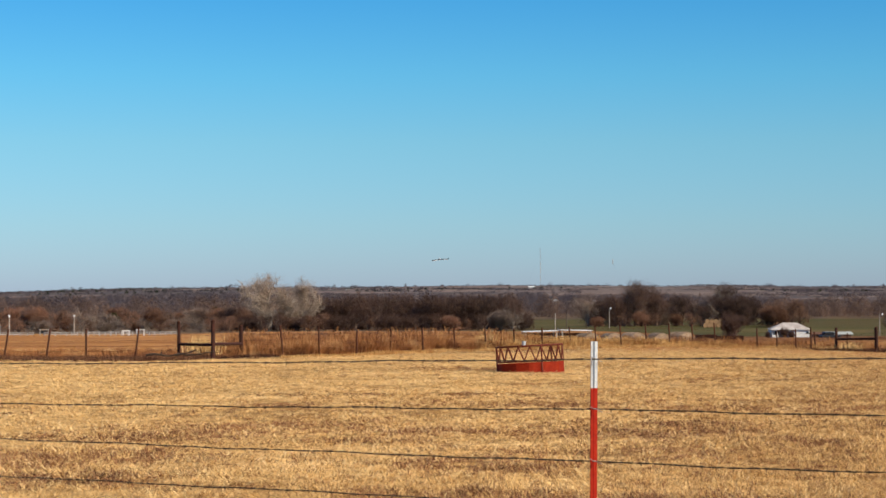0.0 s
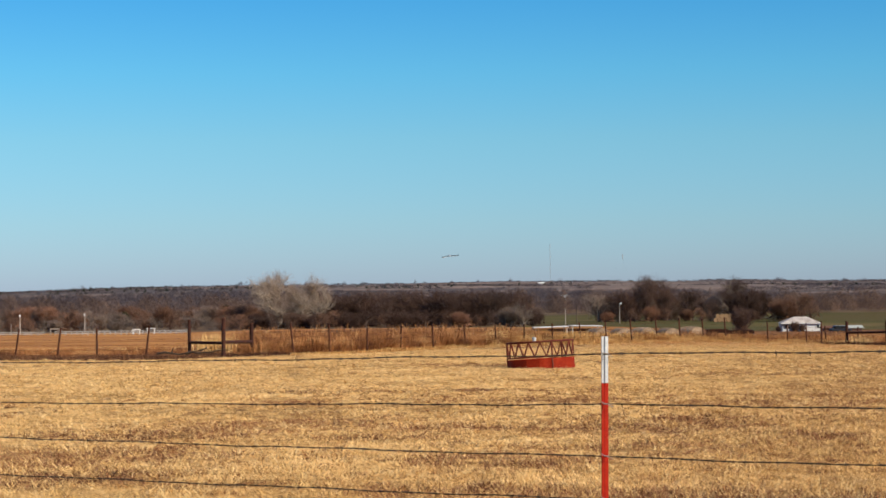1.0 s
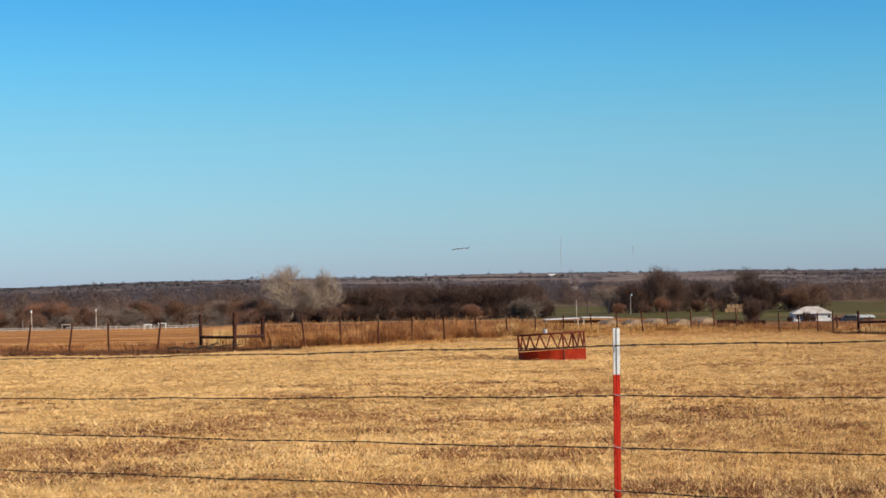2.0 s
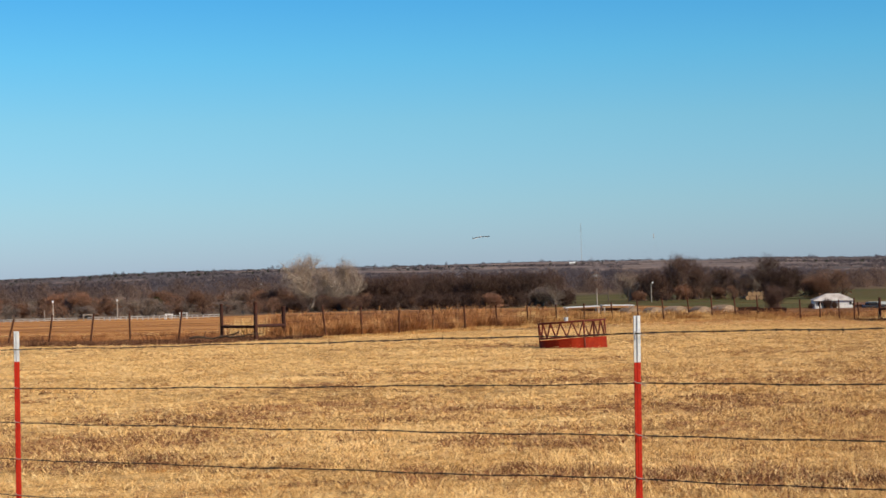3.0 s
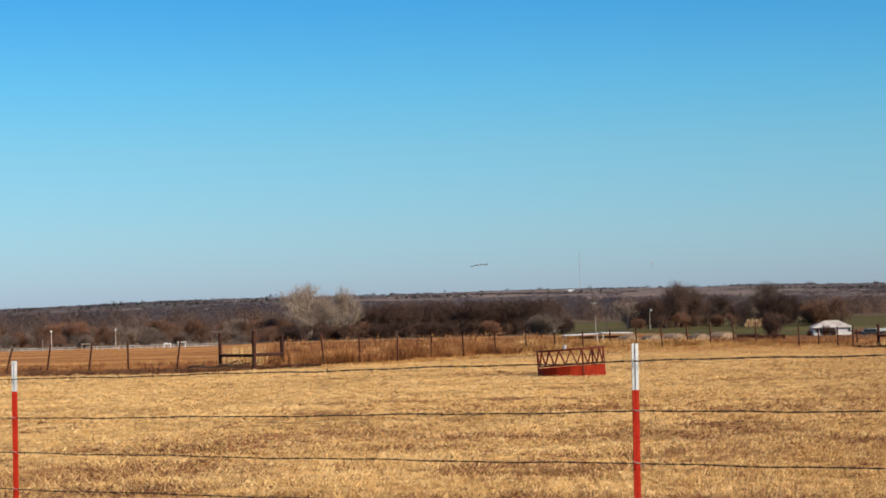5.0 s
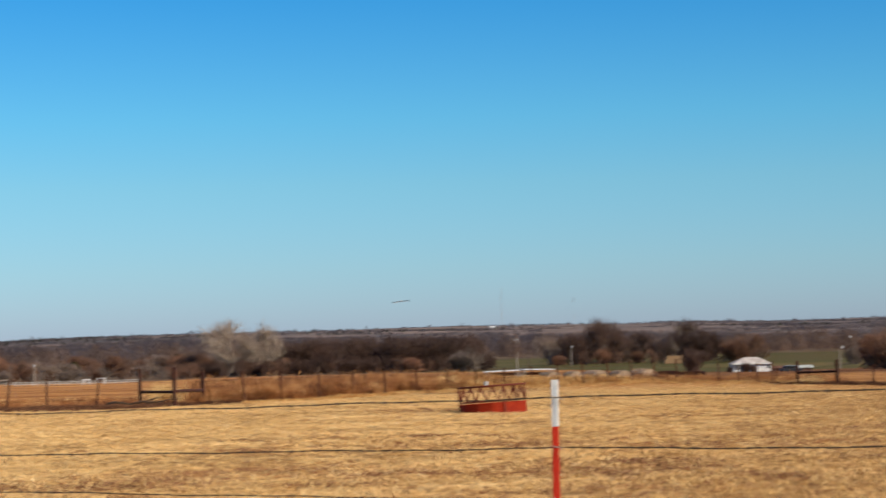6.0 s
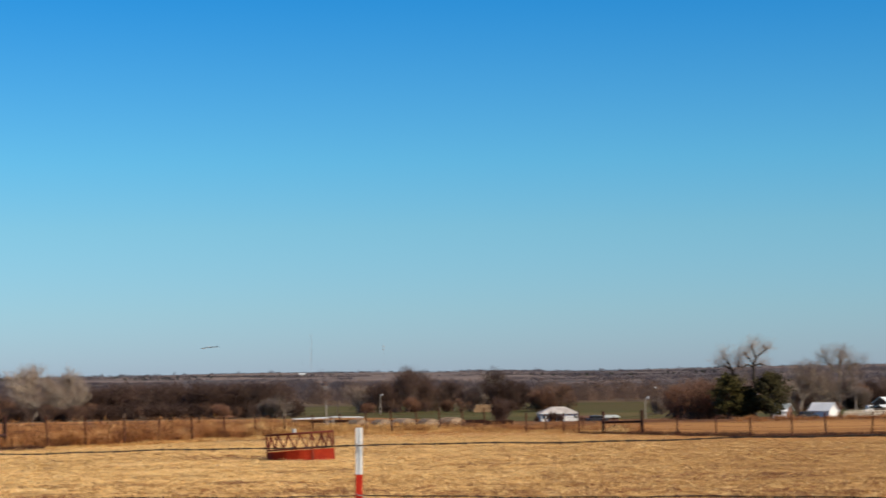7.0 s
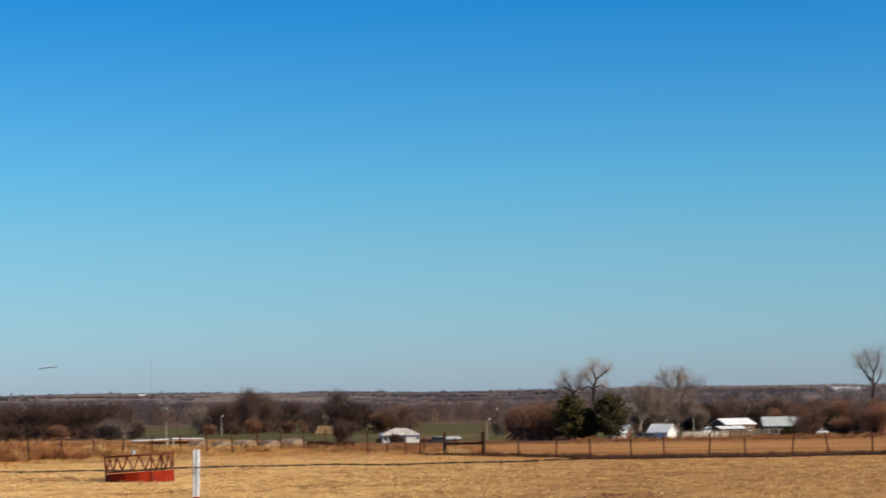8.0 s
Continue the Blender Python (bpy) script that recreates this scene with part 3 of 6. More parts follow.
def back_wire(height, seed):
    rng = random.Random(seed)
    line = sorted([(x, y) for x, y, _, _ in WEST_POSTS + NORTH_POSTS + EAST_POSTS] + [(-31.0, 98.0), (-10.77, 97.0), (-7.9, 99.0), (62.0, 114.6)])
    wire = thing("fence_wire", 0, 0, 0, 0, "thin rusty wire strung along the far pasture fence", "fence wire", "back fence wires")
    bm = bmesh.new()
    for (xa, ya), (xb, yb) in zip(line, line[1:]):
        mid = ((xa + xb) / 2, (ya + yb) / 2)
        za, zb = ground_z(xa, ya) + height, ground_z(xb, yb) + height
        m = (mid[0], mid[1], (za + zb) / 2 - rng.uniform(0.01, 0.05))
        tube(bm, (xa, ya, za), m, 0.005, n=4)
        tube(bm, m, (xb, yb, zb), 0.005, n=4)
    part("strand", bm, RUST, wire)


for k, hh in enumerate((1.15, 0.9, 0.65, 0.4)):
    back_wire(hh, k)


def brace(name, posts, rails, label):
    """Pipe posts with cross rails; a rail names two posts and a height."""
    x0, y0 = posts[0][0], posts[0][1]
    z0 = ground_z(x0, y0)
    br = thing(name, x0, y0, z0, 0, label, "fence brace")
    for x, y, h, r in posts:
        zg = ground_z(x, y) - z0
        bm = bmesh.new()
        tube(bm, (x - x0, y - y0, zg - 0.3), (x - x0 + side_rng.uniform(-0.02, 0.02), y - y0, zg + h), r, r * 0.95, 10)
        post = part("post", bm, DARK_RUST, br)
        bm = bmesh.new()
        tube(bm, (x - x0, y - y0, zg + h - 0.01), (x - x0, y - y0, zg + h + 0.03), r * 1.15, r * 0.7, 10)
        part("cap", bm, RUST, post)
    for a, b, h in rails:
        (xa, ya, _, r), (xb, yb, _, _) = posts[a], posts[b]
        bm = bmesh.new()
        tube(bm, (xa - x0, ya - y0, ground_z(xa, ya) - z0 + h), (xb - x0, yb - y0, ground_z(xb, yb) - z0 + h), r * 0.8, n=8)
        part("rail", bm, DARK_RUST, br)
    return br


brace("gate_brace", [(-10.77, 97.0, 1.78, 0.085), (-8.92, 95.0, 1.86, 0.10), (-7.88, 99.0, 1.62, 0.10)], [(0, 1, 0.68), (1, 2, 0.72)], "dark rusty pipe corner brace of the pasture fence")
brace("corner_brace", [(27.45, 123.8, 1.5, 0.09), (29.52, 121.8, 1.52, 0.10)], [(0, 1, 0.80)], "dark rusty pipe corner brace beside russet grass")


def fallen_limb(x, y, length, turn, seed):
    rng = random.Random(seed)
    bm = bmesh.new()
    p, a = Vector((0, 0, 0.24)), 0.0
    for i in range(7):
        a += rng.uniform(-0.35, 0.35)
        q = p + Vector((math.cos(a), math.sin(a), rng.uniform(-0.22, 0.26))) * length / 7
        q.z = max(q.z, 0.16)
        tube(bm, p, q, 0.058 - 0.006 * i, 0.052 - 0.006 * i, 6)
        if i % 2:
            tube(bm, q, q + Vector((rng.uniform(-0.3, 0.5), rng.uniform(-0.5, 0.5), rng.uniform(0.1, 0.4))), 0.035, 0.012, 5)
        p = q
    ob = part("fallen_branch", bm, WOOD)
    ob.matrix_world = pose(x, y, ground_z(x, y), 0, 0, turn)
    tagged(ob, "dark fallen branch lying by the fence brace", "branch")


fallen_limb(-11.9, 93.4, 2.6, -8, 1)
fallen_limb(-10.6, 93.6, 2.2, -14, 2)

# ---- bales, shelter, troughs and bucket behind the fence ----


def round_bale(x, y, turn, material, label, r=0.78, length=1.5, seed=0):
    rng = random.Random(seed)
    bale = thing("round_bale", x, y, ground_z(x, y) - 0.22, turn, label, "hay bale", "round bales")
    bm = bmesh.new()
    n, rows = 26, []
    for i in range(9):
        s = i / 8
        edge = 0.93 if i in (0, 8) else 1.0
        col = []
        for k in range(n):
            a = 2 * math.pi * k / n
            rr = r * edge * (1 + rng.uniform(-0.025, 0.025))
            zz = r + rr * math.sin(a)
            zz = max(0.02, zz if zz > 0.2 else zz * 0.5 + 0.1)
            col.append(bm.verts.new((rr * 1.06 * math.cos(a), (s - 0.5) * length, zz * 0.96)))
        rows.append(col)
    for ca, cb in zip(rows, rows[1:]):
        for k in range(n):
            bm.faces.new((ca[k], ca[(k + 1) % n], cb[(k + 1) % n], cb[k]))
    part("rolled_hay", bm, material, bale, smooth=False)
    for row, s in ((0, -1), (8, 1)):
        bm = bmesh.new()
        for ring_r in (0.9, 0.6, 0.3):
            for k in range(n):
                a, b = 2 * math.pi * k / n, 2 * math.pi * (k + 1) / n
                ro, ri = r * ring_r, r * (ring_r - 0.3)
                yo = s * (length / 2 + 0.015 + (0.9 - ring_r) * 0.05)
                q = [bm.verts.new((ro * math.cos(a), yo, r + ro * math.sin(a))), bm.verts.new((ro * math.cos(b), yo, r + ro * math.sin(b)))]
                if ri > 0.01:
                    q += [bm.verts.new((ri * math.cos(b), yo + s * 0.012, r + ri * math.sin(b))), bm.verts.new((ri * math.cos(a), yo + s * 0.012, r + ri * math.sin(a)))]
                else:
                    q += [bm.verts.new((0, yo + s * 0.012, r))]
                bm.faces.new(q)
        part("end_face", bm, material, bale)
    return bale


for k, (bx, by, turn, stuff) in enumerate([
    (0.7, 133.5, 18, WRAP),
    (4.1, 133.0, 25, WRAP),
    (13.4, 140.6, 24, HAY),
    (14.9, 138.6, 15, HAY),
    (16.75, 136.2, 30, WRAP),
    (16.5, 139.4, 28, HAY),
    (18.1, 138.0, 18, HAY),
    (19.8, 138.8, 32, HAY),
    (2.1, 134.0, 95, HAY),
    (1.1, 135.0, 70, HAY),
    (3.8, 134.0, 62, HAY),
    (6.3, 136.0, 70, HAY),
]):
    round_bale(bx, by, turn, stuff, "round bale in torn white wrap, beside grey old bales" if stuff is WRAP else "old weathered grey-tan round hay bale in rough grass", r=(0.50 if stuff is WRAP else (0.76, 0.82, 0.78)[k % 3]) if bx > 11 else (0.58 if stuff is WRAP else 0.5), length=0.9 if stuff is WRAP else 1.5, seed=k)


def low_shelter(x, y, spans, turn):
    """Low livestock shelter: thin white roof sheets on short posts, with board sides."""
    z = ground_z(x, y)
    s = thing("livestock_shelter", x, y, z, turn, "low livestock shelter with thin white roof sheets in rough grass", "shelter")
    x0 = 0.0
    for length, h, tilt in spans:
        bm = bmesh.new()
        box(bm, x0 + length / 2, 0, h, length, 2.2, 0.05, pose(0, 0, 0, -0.2, tilt, 0), bevel=0.012)
        part("roof_sheet", bm, WHITE_ROOF, s, "thin white roof sheet")
        for px in (0.12, length - 0.12):
            for py in (-0.95, 0.95):
                bm = bmesh.new()
                box(bm, x0 + px, py, h / 2 - 0.2, 0.1, 0.1, h + 0.28)
                part("post", bm, GREY_POLE, s)
        for k in range(4):
            bm = bmesh.new()
            box(bm, x0 + length / 2, 0.98, 0.2 + k * 0.3, length, 0.03, 0.22)
            part("board", bm, BROWN_WALL, s)
        x0 += length + 0.18


low_shelter(9.1, 146.0, ((2.55, 1.36, -1.6), (2.35, 1.42, 1.0)), 2)


def feed_trough(x, y, length, turn):
    """Dark steel feed trough on legs."""
    t = thing("feed_trough", x, y, ground_z(x, y), turn, "long dark steel feed trough on legs in rough grass", "feed trough")
    bm = bmesh.new()
    prof = [(-0.30, 0.95), (-0.18, 0.70), (0.18, 0.70), (0.30, 0.95), (0.26, 0.95), (0.15, 0.74), (-0.15, 0.74), (-0.26, 0.95)]
    ends = [[bm.verts.new((s * length / 2, p, q)) for p, q in prof] for s in (-1, 1)]
    for i in range(8):
        bm.faces.new((ends[0][i], ends[0][(i + 1) % 8], ends[1][(i + 1) % 8], ends[1][i]))
    for e in ends:
        bm.faces.new((e[0], e[1], e[6], e[7]))
        bm.faces.new((e[1], e[2], e[5], e[6]))
        bm.faces.new((e[2], e[3], e[4], e[5]))
    part("bin", bm, DARK_RUST, t)
    for s in (-1, 1):
        for px in (0.46, 0.05):
            bm = bmesh.new()
            tube(bm, (s * px * length, -0.32, -0.1), (s * px * length, 0.1, 0.72), 0.035, n=6)
            tube(bm, (s * px * length, 0.32, -0.1), (s * px * length, -0.1, 0.72), 0.035, n=6)
            part("leg", bm, DARK_RUST, t)


feed_trough(20.3, 130.5, 1.4, 4)
feed_trough(21.9, 131.0, 1.9, -3)


def bucket(x, y, z, r, h, label):
    b = thing("bucket", x, y, z, 0, label, "bucket")
    bm = bmesh.new()
    bmesh.ops.create_cone(bm, cap_ends=True, segments=16, radius1=r * 0.85, radius2=r, depth=h, matrix=pose(0, 0, h / 2))
    part("body", bm, WHITE_PAINT, b)
    bm = bmesh.new()
    bmesh.ops.create_cone(bm, cap_ends=True, segments=16, radius1=r * 1.06, radius2=r * 1.06, depth=0.02, matrix=pose(0, 0, h))
    part("rim", bm, WHITE_PAINT, b)
    bm = bmesh.new()
    for k in range(8):
        a, c = math.pi * k / 8, math.pi * (k + 1) / 8
        tube(bm, (r * math.cos(a), 0.02, h + r * 0.7 * math.sin(a)), (r * math.cos(c), 0.02, h + r * 0.7 * math.sin(c)), 0.004, n=4)
    part("handle", bm, GALV, b)


rail = feeder.matrix_world @ Vector((1.20 * math.cos(radians(169.8)), 1.20 * math.sin(radians(169.8)), 1.02))
bucket(rail.x, rail.y, rail.z, 0.075, 0.15, "small white plastic bucket on the feeder's top rail")

# ---- trees ----


def grow(seed, height, spread=0.5, limbs=5, twigs=5, lean=0.0, fork=0.3, reach=0.42, thick=0.028, twig_w=0.045, levels=3, shrub=False, stout=0.42):
    """Trunk and limbs as tapered tubes, and a haze of thin twigs. Returns two lists of vertices and faces."""
    rng = random.Random(seed)
    wood, fine = ([], []), ([], [])

    def tube_seg(p, q, r1, r2, n):
        way = (q - p).normalized()
        side = way.orthogonal().normalized()
        other = way.cross(side)
        k = len(wood[0])
        for c, r in ((p, r1), (q, r2)):
            for i in range(n):
                a = 2 * math.pi * i / n
                wood[0].append(tuple(c + (side * math.cos(a) + other * math.sin(a)) * r))
        for i in range(n):
            wood[1].append((k + i, k + (i + 1) % n, k + n + (i + 1) % n, k + n + i))

    def twig(p, way, length):
        side = way.orthogonal().normalized()
        side = (Matrix.Rotation(rng.uniform(0, 6.3), 3, way) @ side) * twig_w * rng.uniform(0.6, 1.2)
        bend = Vector((rng.uniform(-1, 1), rng.uniform(-1, 1), rng.uniform(-0.3, 0.9))) * length * 0.18
        mid, end = p + way * length * 0.5 + bend, p + way * length
        k = len(fine[0])
        fine[0].extend((tuple(p - side * 0.5), tuple(p + side * 0.5), tuple(mid + side * 0.4), tuple(mid - side * 0.4), tuple(end)))
        fine[1].extend(((k, k + 1, k + 2, k + 3), (k + 3, k + 2, k + 4)))
        for _ in range(twigs):
            s = rng.uniform(0.25, 1.0)
            d = (way + Vector((rng.uniform(-1, 1), rng.uniform(-1, 1), rng.uniform(-0.5, 0.9))) * 0.8).normalized()
            b = p + way * length * s + bend * (1 - abs(2 * s - 1))
            e = b + d * length * rng.uniform(0.35, 0.75)
            k = len(fine[0])
            w = side * 0.35
            fine[0].extend((tuple(b - w), tuple(b + w), tuple(e)))
            fine[1].append((k, k + 1, k + 2))

    def limb(p, way, length, r, level):
        steps = 4 if level == 0 else 3
        q, w = p, way
        for i in range(steps):
            w = (w + Vector((rng.uniform(-1, 1), rng.uniform(-1, 1), rng.uniform(-0.2, 0.5))) * (0.10 if level == 0 else 0.22)).normalized()
            e = q + w * length / steps
            r1, r2 = r * (1 - 0.62 * i / steps), r * (1 - 0.62 * (i + 1) / steps)
            tube_seg(q, e, r1, r2, 6 if level == 0 else (5 if level == 1 else 3))
            n = 0
            if level < levels:
                if level == 0 and (i + 1) / steps > fork:
                    n = limbs // 2 + 1
                elif level > 0:
                    n = 2 if rng.random() < 0.7 else 3
            for _ in range(n):
                around = rng.uniform(0, 2 * math.pi)
                tilt = rng.uniform(0.5, 1.15) * spread * 2
                side = w.orthogonal().normalized()
                side = Matrix.Rotation(around, 3, w) @ side
                d = (w * math.cos(tilt) + side * math.sin(tilt) + Vector((0, 0, 0.22))).normalized()
                s = rng.uniform(0.0, 1.0)
                start = q.lerp(e, s)
                if level + 1 < levels:
                    limb(start, d, length * rng.uniform(0.40, 0.72) * (1.15 - 0.3 * i / steps), r * stout, level + 1)
                else:
                    twig(start, d, height * rng.uniform(0.07, 0.14))
            q = e
        twig(q, w, height * rng.uniform(0.08, 0.14))
        twig(q, (w + Vector((rng.uniform(-1, 1), rng.uniform(-1, 1), 0.3)) * 0.6).normalized(), height * rng.uniform(0.07, 0.12))

    stems = 1
    if shrub:
        stems = 5
    for s in range(stems):
        a = rng.uniform(0, 6.3)
        out = 0.35 if shrub else 0.0
        way = Vector((math.cos(a) * out + lean, math.sin(a) * out, 1)).normalized()
        p = Vector((math.cos(a), math.sin(a), 0)) * (0.05 * height if shrub else 0)
        p.z = -0.25
        limb(p, way, height * (reach if shrub else 0.62), height * thick * (0.5 if shrub else 1), 0)
    return wood, fine


def rounded(points, height, wide):
    """Draws far-flung twigs in towards a rounded, slightly uneven crown."""
    mid, out = height * 0.56, []
    for x, y, z in points:
        a = math.atan2(y, x)
        rx = wide * height * (1 + 0.10 * math.sin(3 * a + height) + 0.07 * math.sin(7 * a + 1))
        d = math.sqrt((x / rx) ** 2 + (y / rx) ** 2 + ((z - mid) / (height * 0.46)) ** 2)
        if d > 0.72 and z > height * 0.12:
            f = (0.72 + 0.42 * math.tanh((d - 0.72) / 0.6)) / d
            x, y, z = x * f, y * f, mid + (z - mid) * f
        out.append((x, y, z))
    return out


def scaled_to(wood, fine, height):
    top = max(v[2] for v in fine[0])
    f = height / top
    return ([(x * f, y * f, z * f if z > 0 else z) for x, y, z in wood[0]], wood[1]), ([(x * f, y * f, z * f) for x, y, z in fine[0]], fine[1])


def tree(name, x, y, label, bark, twig_mat, group="", category="tree", turn=0.0, size=10.0, wide=0.48, **shape):
    wood, fine = scaled_to(*grow(height=size, **shape), size)
    wood, fine = (rounded(wood[0], size, wide), wood[1]), (rounded(fine[0], size, wide), fine[1])
    t = thing(name, x, y, ground_z(x, y), turn, label, category, group)
    link_mesh("trunk", *wood, bark, t, True)
    link_mesh("crown", *fine, twig_mat, t)
    return t


kinds = {}
for key, bark, twig_mat, label, shapes in (
    ("brown", BARK, TWIG, "bare dark-brown winter tree in the valley thicket", ((11, 0.55, 5), (12, 0.6, 6), (13, 0.5, 5), (14, 0.62, 5))),
    ("red", BARK, TWIG_RED, "bare russet-brown winter tree along the valley", ((21, 0.6, 6), (22, 0.55, 6), (23, 0.65, 5))),
    ("grey", GREY_BARK, TWIG_GREY, "bare grey winter tree in the valley", ((31, 0.6, 6), (32, 0.5, 6), (33, 0.6, 5))),
):
    kinds[key] = []
    for seed, spread, limbs in shapes:
        kinds[key].append((bark, twig_mat, label, dict(seed=seed, spread=spread, limbs=limbs, twigs=6, levels=3, fork=0.12, shrub=seed % 2 == 0)))

first_of = {}


def plant(key, which, x, y, size, turn, flat=1.0):
    bark, twig_mat, label, shape = kinds[key][which % len(kinds[key])]
    if (key, which) not in first_of:
        first_of[key, which] = tree("bare_tree", x, y, label, bark, twig_mat, "valley trees", size=10.0, turn=turn, **shape)
        first_of[key, which].scale = (flat * size / 10, flat * size / 10, size / 10)
        return first_of[key, which]
    src = first_of[key, which]
    m = pose(x, y, ground_z(x, y) - 0.1, 0, 0, turn)
    ob = copy_thing(src, m)
    ob.scale = (flat * size / 10, flat * size / 10, size / 10)
    return ob


def belt(keys, x0, x1, y0, y1, count, h0, h1, seed, flat=1.0):
    rng = random.Random(seed)
    for i in range(count):
        s = (i + rng.uniform(0.1, 0.9)) / count
        key = rng.choice(keys)
        y = rng.uniform(y0, y1)
        x = (x0 + (x1 - x0) * s) * y / ((y0 + y1) / 2)
        plant(key, rng.randrange(len(kinds[key])), x, y, rng.uniform(h0, h1), rng.uniform(0, 360), flat * rng.uniform(0.85, 1.2))


belt(("brown",), -30, 34, 560, 610, 46, 8.5, 12.8, 1, 1.2)
belt(("brown", "brown", "red"), -32, 36, 542, 558, 26, 3.5, 6.0, 31, 1.5)
belt(("brown", "red"), -50, -22, 545, 575, 16, 5, 8, 2, 1.2)
belt(("red", "brown", "brown"), -50, -22, 522, 534, 14, 3.5, 6.0, 32, 1.4)
belt(("red", "grey", "red"), -210, -40, 590, 660, 70, 5.5, 8.5, 3, 1.15)
belt(("brown", "brown", "grey"), 62, 118, 640, 690, 22, 8, 12.5, 5, 1.05)
belt(("red", "brown"), 60, 112, 625, 650, 10, 4, 6, 6, 1.3)
belt(("brown", "red", "red"), 100.5, 110.5, 372, 395, 12, 7.6, 9.8, 8, 1.15)
belt(("brown", "red"), 215, 330, 600, 690, 44, 7, 11, 9, 1.1)
belt(("grey", "brown"), 145, 215, 560, 620, 26, 5, 9, 10, 1.1)
belt(("red",), 118, 130, 620, 650, 6, 8, 10.5, 11, 1.2)
belt(("red", "brown"), 250, 420, 470, 560, 30, 6, 10, 12, 1.1)
belt(("red", "grey", "red"), -150, -44, 500, 560, 44, 3.0, 5.4, 33, 1.5)
plant("grey", 0, 31.0, 535, 8.0, 40, 1.3)
plant("grey", 1, 27.5, 538, 6.5, 140, 1.3)
plant("brown", 1, 72.0, 430, 6.6, 20, 0.8)
plant("brown", 2, 73.6, 432, 5.8, 200, 0.9)

for cx, cy, size, seed, spread, wide, words in ((-36.2, 540, 17.9, 71, 0.85, 0.50, "tall broad pale bare cottonwood at the thicket's edge"), (-29.6, 538, 14.4, 72, 0.78, 0.46, "tall pale bare cottonwood at the thicket's edge"), (-26.0, 546, 18.2, 76, 0.55, 0.30, "slim pale bare cottonwood beside darker trees")):
    tree("cottonwood", cx, cy, words, PALE_BARK, TWIG_PALE, "pale cottonwoods", size=size, seed=seed, spread=spread, wide=wide, limbs=5, twigs=4, fork=0.3, thick=0.030, twig_w=0.022, levels=4, stout=0.55)
for kind_, tx, ty, size, seed, spread, limbs, twigs, fork, thick, lean, levels, stout, bark, twig_mat, words in (
    ("bare_tree", 166.8, 480, 20.4, 83, 0.50, 3, 5, 0.45, 0.028, 0.0, 4, 0.52, GREY_BARK, TWIG_GREY, "tall bare grey-brown tree behind the white barn"),
    ("bare_tree", 153.5, 470, 16.2, 84, 0.55, 3, 5, 0.3, 0.030, 0.0, 4, 0.5, PALE_BARK, TWIG_GREY, "pale-barked bare tree behind the farm sheds"),
    ("bare_tree", 160.5, 474, 12.5, 85, 0.50, 3, 5, 0.3, 0.030, 0.0, 4, 0.5, PALE_BARK, TWIG_GREY, "slim pale bare tree behind the farm sheds"),
    ("bare_tree", 147.0, 500, 14.0, 86, 0.55, 3, 2, 0.3, 0.026, 0.0, 4, 0.5, GREY_BARK, TWIG_GREY, "low spreading bare tree behind the farm sheds"),
    ("bare_tree", 78.5, 655, 17.5, 88, 0.7, 4, 3, 0.25, 0.03, 0.0, 4, 0.45, BARK, TWIG, "large dark bare oak standing over the valley thicket"),
    ("bare_tree", 86.0, 660, 15.0, 89, 0.7, 4, 3, 0.25, 0.03, 0.0, 4, 0.45, BARK, TWIG, "large dark bare oak standing over the valley thicket"),
    ("bare_tree", 108.8, 664, 16.5, 91, 0.6, 4, 3, 0.3, 0.028, 0.0, 4, 0.45, GREY_BARK, TWIG, "tall thin-crowned bare tree above the valley thicket"),
):
    tree(kind_, tx, ty, words, bark, twig_mat, "farmyard trees", size=size, seed=seed, spread=spread, limbs=limbs, twigs=twigs, fork=fork, thick=thick, lean=lean, twig_w=0.05 if tx < 100 else 0.024, levels=levels, stout=stout)


